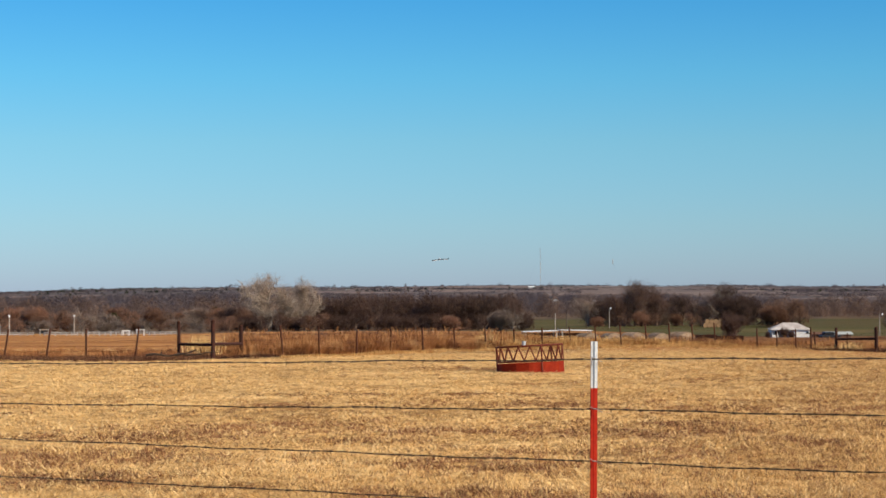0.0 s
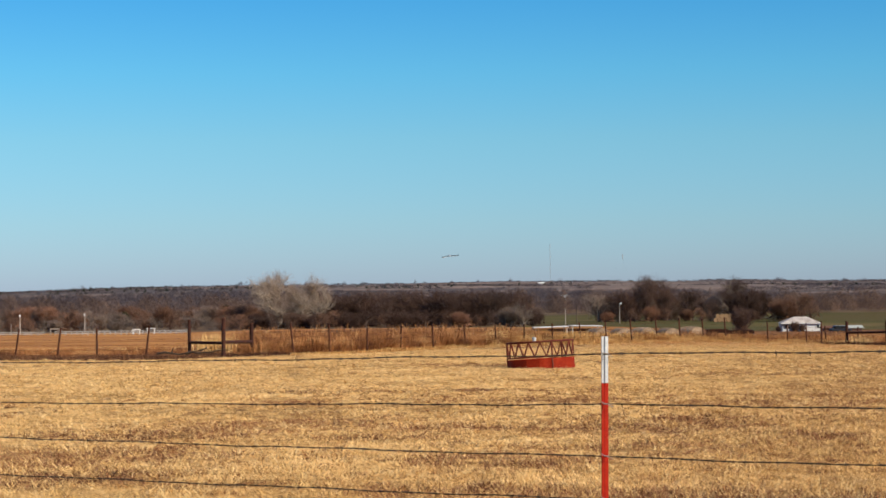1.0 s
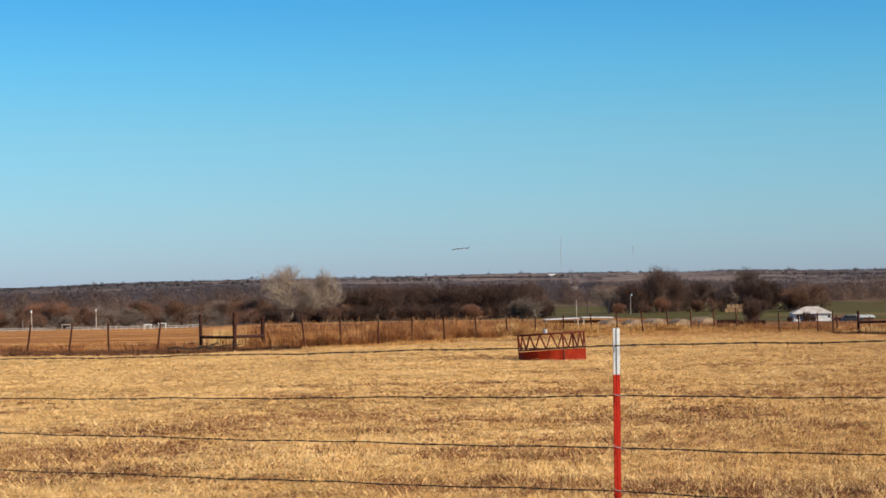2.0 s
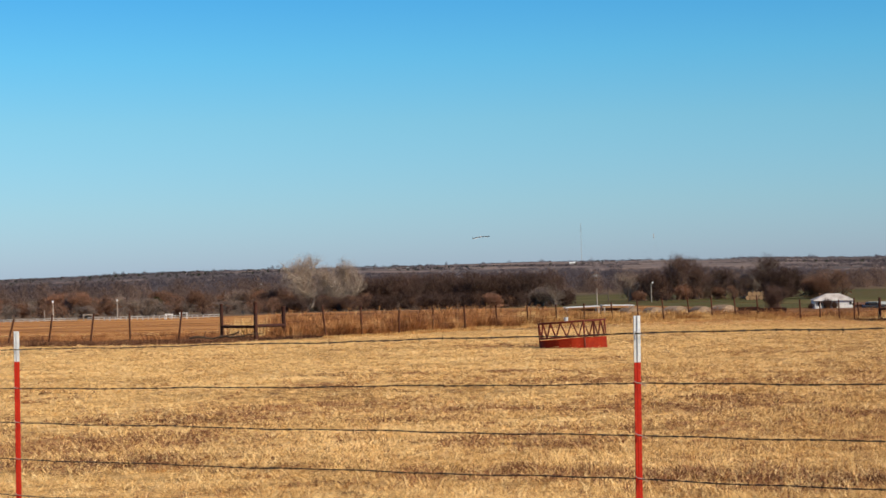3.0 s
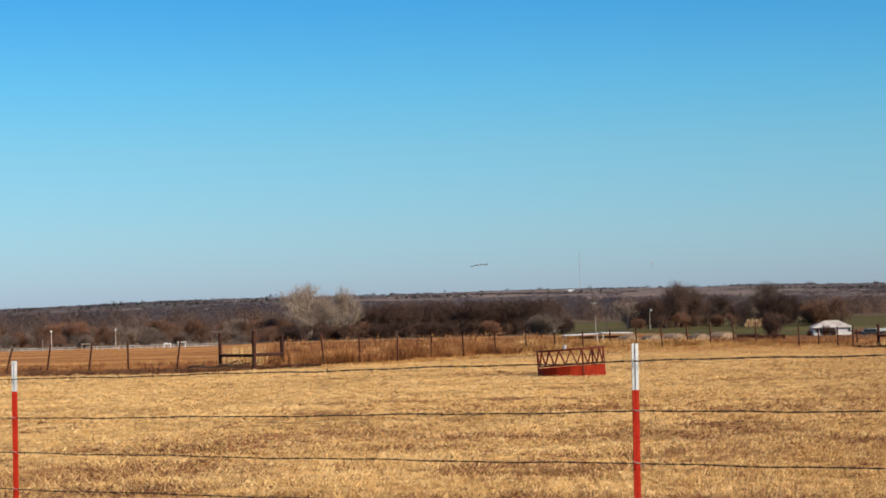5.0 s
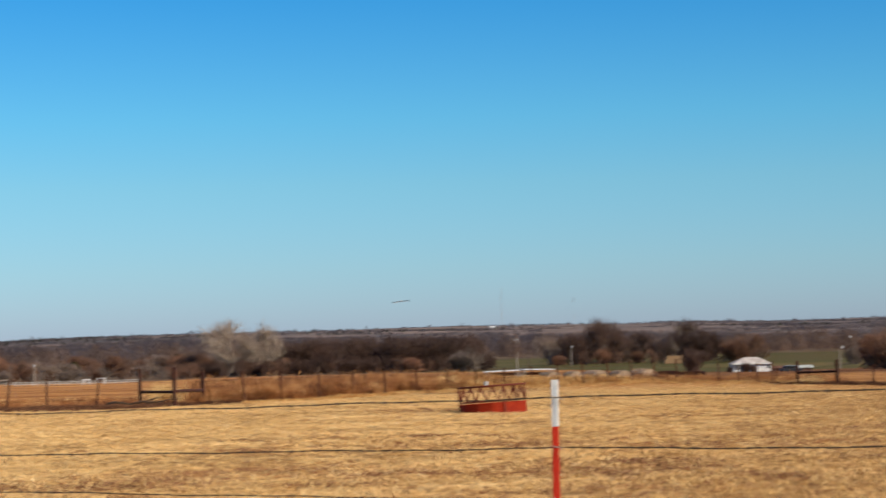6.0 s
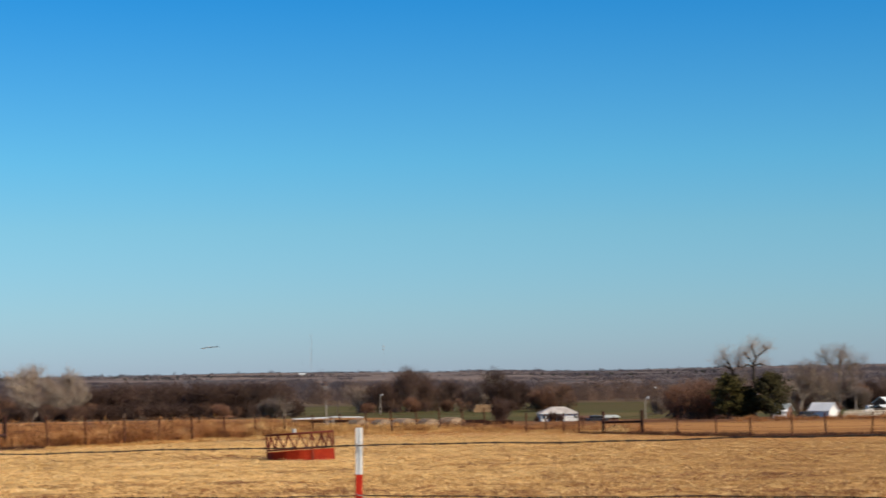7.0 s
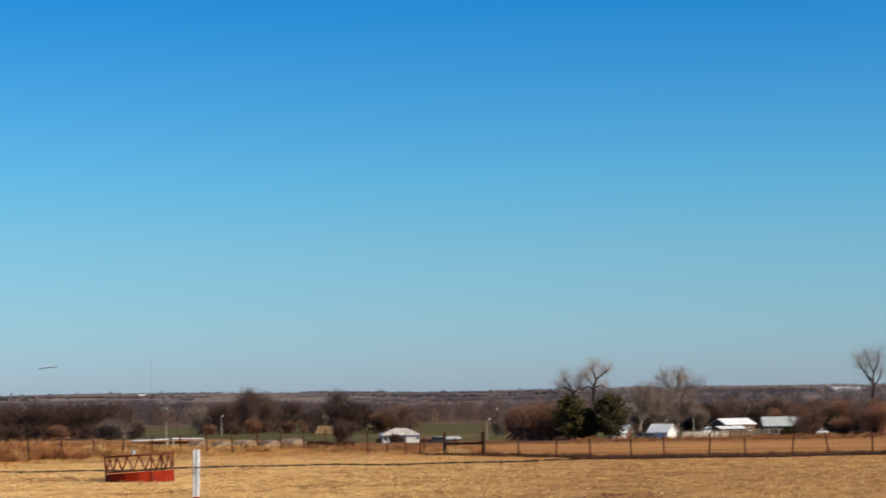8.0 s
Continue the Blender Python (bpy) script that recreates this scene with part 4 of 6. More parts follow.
def gnarled(name, x, y, lines, label, group, bark, twig_mat, seed, fan=60, reach=2.7, up=1.0):
    """A tree by the bends of its trunk and limbs (sideways, up, radius), with fine twigs towards the limbs' ends."""
    rng = random.Random(seed)
    t = thing(name, x, y, ground_z(x, y), 0, label, "tree", group)
    wv, wf, fv, ff = [], [], [], []
    for line in lines:
        drift = rng.uniform(-0.5, 0.5)
        pts = []
        for i, (px, pz, r) in enumerate((px * up, pz * up, r * 1.15) for px, pz, r in line):
            pts.append((Vector((px, drift * i * 0.8 if len(line) > 3 else 0.1 * i, pz)), r))
        smooth_pts = []
        for (a, ra), (b, rb) in zip(pts, pts[1:]):
            for k in range(4):
                s = k / 4
                w = (b - a).length * 0.045
                smooth_pts.append((a.lerp(b, s) + Vector((rng.uniform(-w, w), rng.uniform(-w, w), rng.uniform(-w, w))) * (k > 0), ra + (rb - ra) * s))
        smooth_pts.append(pts[-1])
        n = 7
        k0 = len(wv)
        for i, (p, r) in enumerate(smooth_pts):
            q = smooth_pts[min(i + 1, len(smooth_pts) - 1)][0]
            o = smooth_pts[max(i - 1, 0)][0]
            way = (q - o).normalized()
            side = way.orthogonal().normalized()
            other = way.cross(side)
            for j in range(n):
                a = 2 * math.pi * j / n
                wv.append(tuple(p + (side * math.cos(a) + other * math.sin(a)) * r))
        for i in range(len(smooth_pts) - 1):
            for j in range(n):
                wf.append((k0 + i * n + j, k0 + i * n + (j + 1) % n, k0 + (i + 1) * n + (j + 1) % n, k0 + (i + 1) * n + j))
        for i, (p, r) in enumerate(smooth_pts):
            if r > 0.15:
                continue
            for _ in range(fan // 3):
                d = Vector((rng.uniform(-1, 1), rng.uniform(-1, 1), rng.uniform(-0.25, 1.1))).normalized()
                length = reach * rng.uniform(0.4, 1.0)
                mid = p + d * length * 0.5 + Vector((rng.uniform(-1, 1), rng.uniform(-1, 1), rng.uniform(-0.2, 1))) * 0.15
                e = d.orthogonal().normalized() * 0.010
                end = mid + (d + Vector((rng.uniform(-0.6, 0.6), rng.uniform(-0.6, 0.6), 0.35))).normalized() * length * 0.5
                k = len(fv)
                fv += [tuple(p - e), tuple(p + e), tuple(mid + e), tuple(mid - e), tuple(end)]
                ff += [(k, k + 1, k + 2, k + 3), (k + 3, k + 2, k + 4)]
                for _ in range(4):
                    s = rng.random()
                    g = mid.lerp(end, s)
                    h = g + Vector((rng.uniform(-1, 1), rng.uniform(-1, 1), rng.uniform(-0.2, 1))).normalized() * length * 0.4
                    k = len(fv)
                    fv += [tuple(g - e * 0.6), tuple(g + e * 0.6), tuple(h)]
                    ff.append((k, k + 1, k + 2))
    link_mesh("trunk", wv, wf, bark, t, True)
    link_mesh("crown", fv, ff, twig_mat, t)
    return t


gnarled("dead_tree", 100.9, 334, (
    ((0, -0.3, 0.42), (0.05, 7.0, 0.30), (0.0, 9.2, 0.24)),
    ((0.0, 9.2, 0.22), (0.45, 10.5, 0.18), (-0.15, 11.8, 0.12), (-0.5, 12.3, 0.09), (-0.3, 13.4, 0.04)),
    ((0.45, 10.5, 0.15), (1.4, 11.3, 0.12), (2.4, 11.9, 0.09), (3.0, 12.3, 0.04)),
    ((0.0, 9.4, 0.15), (-0.65, 10.2, 0.12), (-1.4, 10.8, 0.09), (-1.7, 11.6, 0.04)),
    ((0.0, 9.0, 0.17), (-1.0, 9.4, 0.14), (-2.0, 8.9, 0.11), (-3.0, 9.3, 0.05)),
    ((0.0, 9.1, 0.16), (1.3, 9.5, 0.12), (2.1, 9.2, 0.06)),
), "gaunt dead tree with thick crooked bare limbs behind cedars", "dead trees", DEAD_BARK, TWIG_PALE, 5, 66)
gnarled("dead_tree", 98.6, 337, (
    ((0, -0.3, 0.38), (-0.3, 5.5, 0.26), (-0.7, 8.6, 0.20)),
    ((-0.7, 8.6, 0.17), (-1.3, 9.9, 0.13), (-1.9, 10.6, 0.09), (-2.1, 11.8, 0.04)),
    ((-0.7, 8.6, 0.16), (-2.0, 9.3, 0.12), (-3.1, 9.2, 0.08), (-3.8, 9.8, 0.04)),
    ((-0.6, 8.2, 0.15), (0.4, 9.2, 0.11), (0.6, 10.6, 0.07), (0.3, 11.6, 0.04)),
), "leaning dead tree with crooked bare limbs behind cedars", "dead trees", DEAD_BARK, TWIG_PALE, 6, 66)
gnarled("bare_tree", 193.3, 420, (
    ((0, -0.3, 0.48), (0.1, 6.0, 0.36), (0.0, 11.4, 0.26)),
    ((0.0, 11.2, 0.2), (-2.2, 13.4, 0.14), (-3.2, 14.6, 0.10), (-3.6, 16.2, 0.05)),
    ((0.0, 11.4, 0.2), (0.2, 13.4, 0.15), (-0.6, 15.0, 0.11), (-1.0, 17.2, 0.05)),
    ((0.2, 13.0, 0.16), (1.2, 15.0, 0.11), (1.5, 17.4, 0.05)),
    ((0.0, 9.8, 0.18), (1.5, 12.0, 0.12), (2.1, 14.2, 0.05)),
    ((0.0, 10.4, 0.17), (-1.4, 12.4, 0.12), (-1.7, 14.8, 0.05)),
), "tall bare tree with upright forking limbs", "farmyard trees", DEAD_BARK, TWIG_GREY, 7, 110, 3.6, 1.10)


def cedar(x, y, height, width, seed, label, material=CEDAR):
    """Evergreen: trunk, boughs and a few thousand small sprays of foliage in an uneven cone."""
    rng = random.Random(seed)
    t = thing("cedar_tree", x, y, ground_z(x, y), rng.uniform(0, 360), label, "evergreen tree", "cedars")
    bm = bmesh.new()
    tube(bm, (0, 0, -0.3), (0, 0, height * 0.9), height * 0.03, 0.03, 7)
    boughs = []
    for k in range(46):
        z = height * (0.06 + 0.86 * (k / 46))
        a = k * 2.4 + rng.uniform(-0.4, 0.4)
        s = (z / height)
        r = width / 2 * (min(1.0, 0.55 + 1.5 * s) if s < 0.3 else (1 - ((s - 0.3) / 0.74) ** 1.8)) * rng.uniform(0.62, 1.15)
        end = Vector((r * math.cos(a), r * math.sin(a), z + r * 0.35))
        tube(bm, (0, 0, z), end, 0.05, 0.015, 4)
        boughs.append((Vector((0, 0, z)), end))
    part("trunk", bm, BARK, t)
    verts, faces = [], []
    for p, q in boughs:
        for _ in range(85):
            s = rng.uniform(0.25, 1.08)
            c = p.lerp(q, s) + Vector((rng.gauss(0, 1), rng.gauss(0, 1), rng.gauss(0, 0.8))) * 0.34
            d = Vector((rng.uniform(-1, 1), rng.uniform(-1, 1), rng.uniform(-0.4, 1))).normalized()
            e = d.orthogonal().normalized() * rng.uniform(0.08, 0.17)
            l = rng.uniform(0.25, 0.5)
            k = len(verts)
            verts += [tuple(c - e), tuple(c + e), tuple(c + d * l + e * 0.3), tuple(c + d * l * 0.8 - e)]
            faces.append((k, k + 1, k + 2, k + 3))
    link_mesh("crown", verts, faces, material, t)
    return t


cedar(95.2, 330, 7.6, 7.0, 1, "broad olive-green cedar with yellowish shoots near the farmyard", CEDAR_OLIVE)
cedar(102.0, 328, 7.9, 7.2, 2, "broad dark-green cedar in front of a dead tree")
cedar(98.4, 331, 5.2, 5.0, 3, "small dark-green cedar between larger ones")
cedar(205.5, 470, 4.6, 5.2, 4, "rounded dark cedar bush by the farm sheds")
cedar(214.2, 475, 4.0, 3.6, 5, "rounded dark cedar bush by the farm sheds")
cedar(164.4, 400, 1.5, 2.8, 6, "low dark cedar bush at the field's edge")
cedar(-92.0, 640, 4.5, 3.0, 7, "dark cedar among bare trees")
cedar(-70.5, 760, 6.0, 4.2, 8, "dark cedar among bare trees")

plant("brown", 0, 168.0, 402, 4.6, 60, 1.3)
for bx, by, size in ((182.5, 404, 7.4), (187.5, 406, 9.4), (191.5, 409, 8.6), (172.0, 405, 9.2), (169.5, 404, 7.5), (183.0, 415, 5.2), (151.5, 440, 4.0), (139.5, 428, 4.4)):
    plant("red", int(size * 10) % 3, bx, by, size, bx * 17, 1.25)
plant("brown", 3, 178.0, 420, 5.0, 160, 1.2)

# ---- buildings ----


def gable(bm, x0, x1, y0, y1, z0, z1, over=0.35, thick=0.12, along="x"):
    """A pitched roof slab pair over a rectangle."""
    if along == "x":
        ym = (y0 + y1) / 2
        prof = [(y0 - over, z0 - over * (z1 - z0) / (ym - y0)), (ym, z1), (y1 + over, z0 - over * (z1 - z0) / (ym - y0))]
        ends = [[(x, y, z) for y, z in prof] for x in (x0 - over, x1 + over)]
    else:
        xm = (x0 + x1) / 2
        prof = [(x0 - over, z0 - over * (z1 - z0) / (xm - x0)), (xm, z1), (x1 + over, z0 - over * (z1 - z0) / (xm - x0))]
        ends = [[(x, y, z) for x, z in prof] for y in (y0 - over, y1 + over)]
    cols = []
    for e in ends:
        cols.append([bm.verts.new(p) for p in e] + [bm.verts.new((p[0], p[1], p[2] + thick)) for p in e])
    a, b = cols
    for i, j in ((0, 1), (1, 2)):
        bm.faces.new((a[i], a[j], b[j], b[i]))
        bm.faces.new((a[i + 3], a[j + 3], b[j + 3], b[i + 3]))
    bm.faces.new((a[0], b[0], b[3], a[3]))
    bm.faces.new((a[2], b[2], b[5], a[5]))
    for c in cols:
        bm.faces.new((c[0], c[1], c[4], c[3]))
        bm.faces.new((c[1], c[2], c[5], c[4]))


def walls(bm, x0, x1, y0, y1, z1, peak=None, along="x"):
    box(bm, (x0 + x1) / 2, (y0 + y1) / 2, z1 / 2 - 0.25, x1 - x0, y1 - y0, z1 + 0.5)
    if peak:
        if along == "x":
            pts = [((x, y0, z1), (x, y1, z1), (x, (y0 + y1) / 2, peak)) for x in (x0, x1)]
        else:
            pts = [((x0, y, z1), (x1, y, z1), ((x0 + x1) / 2, y, peak)) for y in (y0, y1)]
        rows = [[bm.verts.new(p) for p in tri] for tri in pts]
        a, b = rows
        bm.faces.new(a)
        bm.faces.new(b)
        for i in range(3):
            j = (i + 1) % 3
            bm.faces.new((a[i], a[j], b[j], b[i]))


def opening(parent, name, x, y, z, w, h, material=OPENING_SHADE, frame_mat=WHITE_WALL, side="y"):
    """A framed door or window on a wall facing -y or +x; a solid panel, by default coloured as the shade inside."""
    bm = bmesh.new()
    if side == "y":
        box(bm, x, y - 0.02, z, w, 0.06, h)
    else:
        box(bm, x + 0.02, y, z, 0.06, w, h)
    ob = part(name, bm, material, parent)
    bm = bmesh.new()
    for s in (-1, 1):
        if side == "y":
            box(bm, x + s * (w / 2 + 0.05), y - 0.03, z, 0.10, 0.10, h + 0.2)
            box(bm, x, y - 0.03, z + s * (h / 2 + 0.05), w, 0.10, 0.10)
        else:
            box(bm, x + 0.03, y + s * (w / 2 + 0.05), z, 0.10, 0.10, h + 0.2)
            box(bm, x + 0.03, y, z + s * (h / 2 + 0.05), 0.10, w, 0.10)
    part("frame", bm, frame_mat, ob)
    return ob


def shed(name, x, y, turn, w, d, h, peak, wall_mat, roof_mat, label, along="x", category="shed", holes=(), seams=True):
    z = ground_z(x, y)
    s = thing(name, x, y, z, turn, label, category)
    bm = bmesh.new()
    walls(bm, -w / 2, w / 2, -d / 2, d / 2, h, peak, along)
    part("wall", bm, wall_mat, s)
    bm = bmesh.new()
    gable(bm, -w / 2, w / 2, -d / 2, d / 2, h + 0.02, peak + 0.02, along=along)
    roof = part("roof", bm, roof_mat, s)
    if seams:
        bm = bmesh.new()
        if along == "x":
            n = int(w / 0.9)
            for i in range(n + 1):
                xx = -w / 2 + w * i / n
                for sgn in (-1, 1):
                    tube(bm, (xx, sgn * (d / 2 + 0.3), h + 0.0), (xx, 0, peak + 0.16), 0.03, n=4)
        else:
            n = int(d / 0.9)
            for i in range(n + 1):
                yy = -d / 2 + d * i / n
                for sgn in (-1, 1):
                    tube(bm, (sgn * (w / 2 + 0.3), yy, h + 0.0), (0, yy, peak + 0.16), 0.03, n=4)
        part("roof_seams", bm, roof_mat, roof)
    for name_, hx, hz, hw, hh in holes:
        opening(s, name_, hx, -d / 2, hz, hw, hh)
    return s


def hip_house(x, y, turn):
    z = ground_z(x, y)
    h = thing("house", x, y, z, turn, "small white house with a weathered grey hip roof and open porch", "house")
    w, d, e, pk = 7.9, 6.0, 1.95, 3.3
    bm = bmesh.new()
    box(bm, 2.05, 0, e / 2 - 0.3, 3.8, d, e + 0.6)
    part("wall", bm, WHITE_WALL, h)
    bm = bmesh.new()
    box(bm, -1.9, 1.1, e / 2 - 0.3, 4.1, d - 2.2, e + 0.6)
    part("wall", bm, WHITE_WALL, h)
    bm = bmesh.new()
    o = 0.35
    low = [bm.verts.new(p) for p in ((-w / 2 - o, -d / 2 - o, e), (w / 2 + o, -d / 2 - o, e), (w / 2 + o, d / 2 + o, e), (-w / 2 - o, d / 2 + o, e))]
    top = [bm.verts.new(p) for p in ((-1.2, 0, pk), (1.7, 0, pk))]
    bm.faces.new((low[0], low[1], top[1], top[0]))
    bm.faces.new((low[1], low[2], top[1]))
    bm.faces.new((low[2], low[3], top[0], top[1]))
    bm.faces.new((low[3], low[0], top[0]))
    bm.faces.new(low)
    roof = part("roof", bm, GREY_ROOF, h)
    for px, py, sx, sy in ((0, -d / 2 - o, w + 2 * o, 0.06), (w / 2 + o, 0, 0.06, d + 2 * o - 0.07)):
        bm = bmesh.new()
        box(bm, px, py, e - 0.05, sx, sy, 0.12)
        part("fascia", bm, WHITE_WALL, roof)
    bm = bmesh.new()
    box(bm, -0.4, 0.4, pk - 0.05, 0.4, 0.4, 0.45)
    part("flue", bm, BROWN_WALL, roof)
    for px in (-3.85, -2.8, -1.5, -0.2):
        bm = bmesh.new()
        box(bm, px, -d / 2 + 0.1, e / 2, 0.14, 0.14, e)
        part("porch_post", bm, WHITE_WALL, h)
    bm = bmesh.new()
    box(bm, -3.2, -d / 2 + 0.1, 0.35, 1.2, 0.05, 0.7)
    part("porch_rail", bm, WHITE_WALL, h)
    opening(h, "door", -1.0, -d / 2 + 2.2, 0.95, 0.9, 1.85)
    opening(h, "window", -2.6, -d / 2 + 2.2, 1.15, 0.9, 0.9, GLASS)
    opening(h, "window", 3.5, -d / 2, 1.25, 0.5, 0.6, GLASS)
    opening(h, "window", w / 2, 0.6, 1.2, 1.0, 0.9, GLASS, side="x")
    return h


hip_house(83.2, 421.0, -3)
for hx, hy, size in ((81.0, 414.5, 2.9), (82.6, 415.0, 2.2), (77.6, 415, 1.9)):
    plant("brown", 1, hx, hy, size, hx * 31, 0.8)
shed("shed", 89.6, 402, 4, 4.6, 2.6, 1.0, 1.35, BROWN_WALL, METAL_ROOF, "low shed with a pale metal roof", holes=(("door", -1.0, 0.5, 1.2, 0.8),))
shed("shed", 85.9, 404, 0, 2.6, 2.2, 1.0, 1.3, BROWN_WALL, BROWN_WALL, "small rusty-brown shed beside the white house", seams=False)
shed("hut", 131.0, 413, 48, 3.0, 3.2, 1.9, 3.2, BROWN_WALL, METAL_ROOF, "small dark hut with a steep grey metal roof", along="y")
shed("shed", 127.6, 405, -3, 2.9, 1.8, 1.7, 1.95, WHITE_WALL, WHITE_ROOF, "low white shed near the grey-roofed hut", seams=False)
# the open front is a solid panel with its inner shade painted on
shed("shed", 111.1, 380, 0, 2.3, 2.0, 2.0, 2.3, WHITE_WALL, BROWN_WALL, "small white shed with a dark open front by the cedars", seams=False, holes=(("door", 0.15, 1.0, 1.7, 1.8),))
shed("barn", 144.6, 426, -47, 4.9, 4.2, 1.6, 3.2, WHITE_WALL, WHITE_ROOF, "white barn with a white metal roof and bright gable end", along="x", category="barn", holes=(("door", -1.6, 0.6, 1.0, 1.2),))
shed("barn", 189.5, 500, 18, 9.8, 6.4, 3.0, 4.4, BROWN_WALL, WHITE_ROOF, "long brown barn with a low white metal roof", along="x", category="barn", holes=(("door", -1.8, 1.3, 2.6, 2.5), ("window", 3.2, 1.7, 1.0, 0.8)))
shed("barn", 185.0, 491, 12, 7.4, 3.6, 1.9, 2.4, BROWN_WALL, WHITE_ROOF, "low lean-to with a white roof beside the long barn", along="x", category="barn", seams=False)
shed("barn", 206.2, 508, -14, 9.8, 7.0, 2.5, 4.7, BROWN_WALL, METAL_ROOF, "broad barn with a pale grey-green metal roof", category="barn", holes=(("door", -2.2, 0.9, 2.4, 1.8), ("door", 2.4, 0.9, 2.4, 1.8)))
shed("shed", 232.8, 520, -10, 4.6, 3.4, 2.2, 3.1, BROWN_WALL, WHITE_ROOF, "dark shed with a bright white roof")
shed("shed", 241.0, 520, 0, 5.4, 3.2, 1.8, 2.5, BROWN_WALL, WHITE_ROOF, "dark shed with a bright white roof")
for hx, hy, hw, turn, roof_mat in ((926, 2100, 24, 6, WHITE_ROOF), (939, 2088, 10, 6, WHITE_ROOF), (143.4, 1450, 12, -14, METAL_ROOF), (118, 1500, 6, 0, METAL_ROOF), (-131, 1450, 8, 0, METAL_ROOF), (-52.4, 1460, 7, 0, METAL_ROOF),
                                   (-10, 1460, 7, 0, WHITE_ROOF), (22, 1300, 6, 12, METAL_ROOF), (270, 1150, 6, 0, METAL_ROOF), (247.6, 3700, 12, 0, WHITE_ROOF), (-120, 3500, 10, 0, WHITE_ROOF), (-95, 3600, 8, 0, WHITE_ROOF), (-60, 3550, 8, 0, WHITE_ROOF)):
    f = 1.5 if hx > 900 else 0.85
    shed("farmhouse", hx, hy, turn, hw, hw * 0.6, 2.6 * f, 4.3 * f, WHITE_WALL, roof_mat, "distant white farm building on the wooded slope", category="house", seams=False, holes=(("door", 0, 1.0 * f, 1.1 * f, 1.9 * f), ("window", hw * 0.28, 1.4 * f, 1.2 * f, 0.9 * f)))

# hay stack in the trees
bm = bmesh.new()
rs = random.Random(8)
for row, count in ((0, 5), (1, 4)):
    for k in range(count):
        bmesh.ops.create_cone(bm, cap_ends=True, segments=12, radius1=0.72, radius2=0.72, depth=1.4, matrix=pose(k * 1.44 + row * 0.72 + rs.uniform(-0.05, 0.05) - 3, 0, 0.7 + row * 1.22, 90, 0, rs.uniform(-6, 6)))
stack = part("hay_stack", bm, mat("fresh_hay", (0.22, 0.132, 0.07), (0.34, 0.215, 0.12), 2.0, 0.95, bump=0.6))
stack.matrix_world = pose(99.2, 622, ground_z(99.2, 622), 0, 0, 8)
tagged(stack, "stack of tan round bales among the valley trees", "hay stack")


def vehicle(name, x, y, turn, length, height, body_mat, label):
    """A parked car or van with a stepped cabin."""
    v = thing(name, x, y, ground_z(x, y), turn, label, "vehicle")
    bm = bmesh.new()
    box(bm, 0, 0, height * 0.36, length, 1.8, height * 0.40, bevel=0.12)
    part("body", bm, body_mat, v)
    bm = bmesh.new()
    box(bm, -length * 0.08, 0, height * 0.74, length * 0.56, 1.6, height * 0.42, bevel=0.22)
    cabin = part("cabin", bm, body_mat, v)
    for s in (-1, 1):
        bm = bmesh.new()
        box(bm, -length * 0.08, s * 0.805, height * 0.76, length * 0.42, 0.02, height * 0.22)
        part("side_window", bm, GLASS, cabin)
    for wx in (-0.31, 0.31):
        for s in (-1, 1):
            bm = bmesh.new()
            tube(bm, (wx * length, s * 0.72, 0.33), (wx * length, s * 0.93, 0.33), 0.33, n=14)
            part("wheel", bm, BLACK, v)
    return v


vehicle("parked_car", 136.2, 412, 10, 4.6, 1.55, CAR_DARK, "dark parked car beside the white hut")
vehicle("parked_van", 191.0, 521, 0, 5.4, 2.4, CAR_WHITE, "white parked van behind the barns")
vehicle("parked_truck", 193.0, 452, -15, 5.2, 1.7, CAR_WHITE, "white pickup truck parked at the field's edge")
vehicle("parked_car", 87.0, 398, 8, 4.2, 1.5, CAR_DARK, "dark parked car near the white house")

# ---- rail fences and poles ----


def rail_fence(name, x0, y0, x1, y1, height, rails, step, material, label, group):
    """Each panel is a thing: two posts and its rails."""
    n = max(1, round(math.hypot(x1 - x0, y1 - y0) / step))
    ang = math.degrees(math.atan2(y1 - y0, x1 - x0))
    first = None
    for i in range(n):
        s, e = i / n, (i + 1) / n
        xa, ya = x0 + (x1 - x0) * s, y0 + (y1 - y0) * s
        xb, yb = x0 + (x1 - x0) * e, y0 + (y1 - y0) * e
        za = ground_z(xa, ya)
        slope = -math.degrees(math.atan2(ground_z(xb, yb) - za, math.hypot(xb - xa, yb - ya)))
        m = pose(xa, ya, za, 0, slope, ang)
        if first:
            copy_thing(first, m)
            continue
        first = thing(name, xa, ya, za, ang, label, "fence", group)
        first.matrix_world = m
        length = math.hypot(x1 - x0, y1 - y0) / n
        for px in (0.0, length / 2):
            bm = bmesh.new()
            box(bm, px, 0, height / 2 - 0.15, 0.14, 0.14, height + 0.3)
            part("post", bm, material, first)
        for k in range(rails):
            bm = bmesh.new()
            box(bm, length / 2, -0.08, height * (k + 0.8) / rails, length, 0.05, 0.12)
            part("rail", bm, material, first)


rail_fence("white_fence_panel", -126, 440, -80.8, 440, 0.74, 2, 3.0, RAIL_PAINT, "white board fence panel across the brown field", "white board fence")
rail_fence("white_fence_panel", -78.8, 441, -49.4, 441, 0.84, 2, 2.4, RAIL_PAINT, "white board fence panel across the brown field", "white board fence")
rail_fence("corral_panel", 147.0, 419, 158.5, 421, 1.4, 4, 2.6, CREAM, "cream board corral panel by the barn", "corral fence")
rail_fence("corral_panel", 166.0, 470, 206.0, 476, 1.6, 3, 2.8, OLD_RAIL, "weathered grey corral panel before the barns", "corral fence")


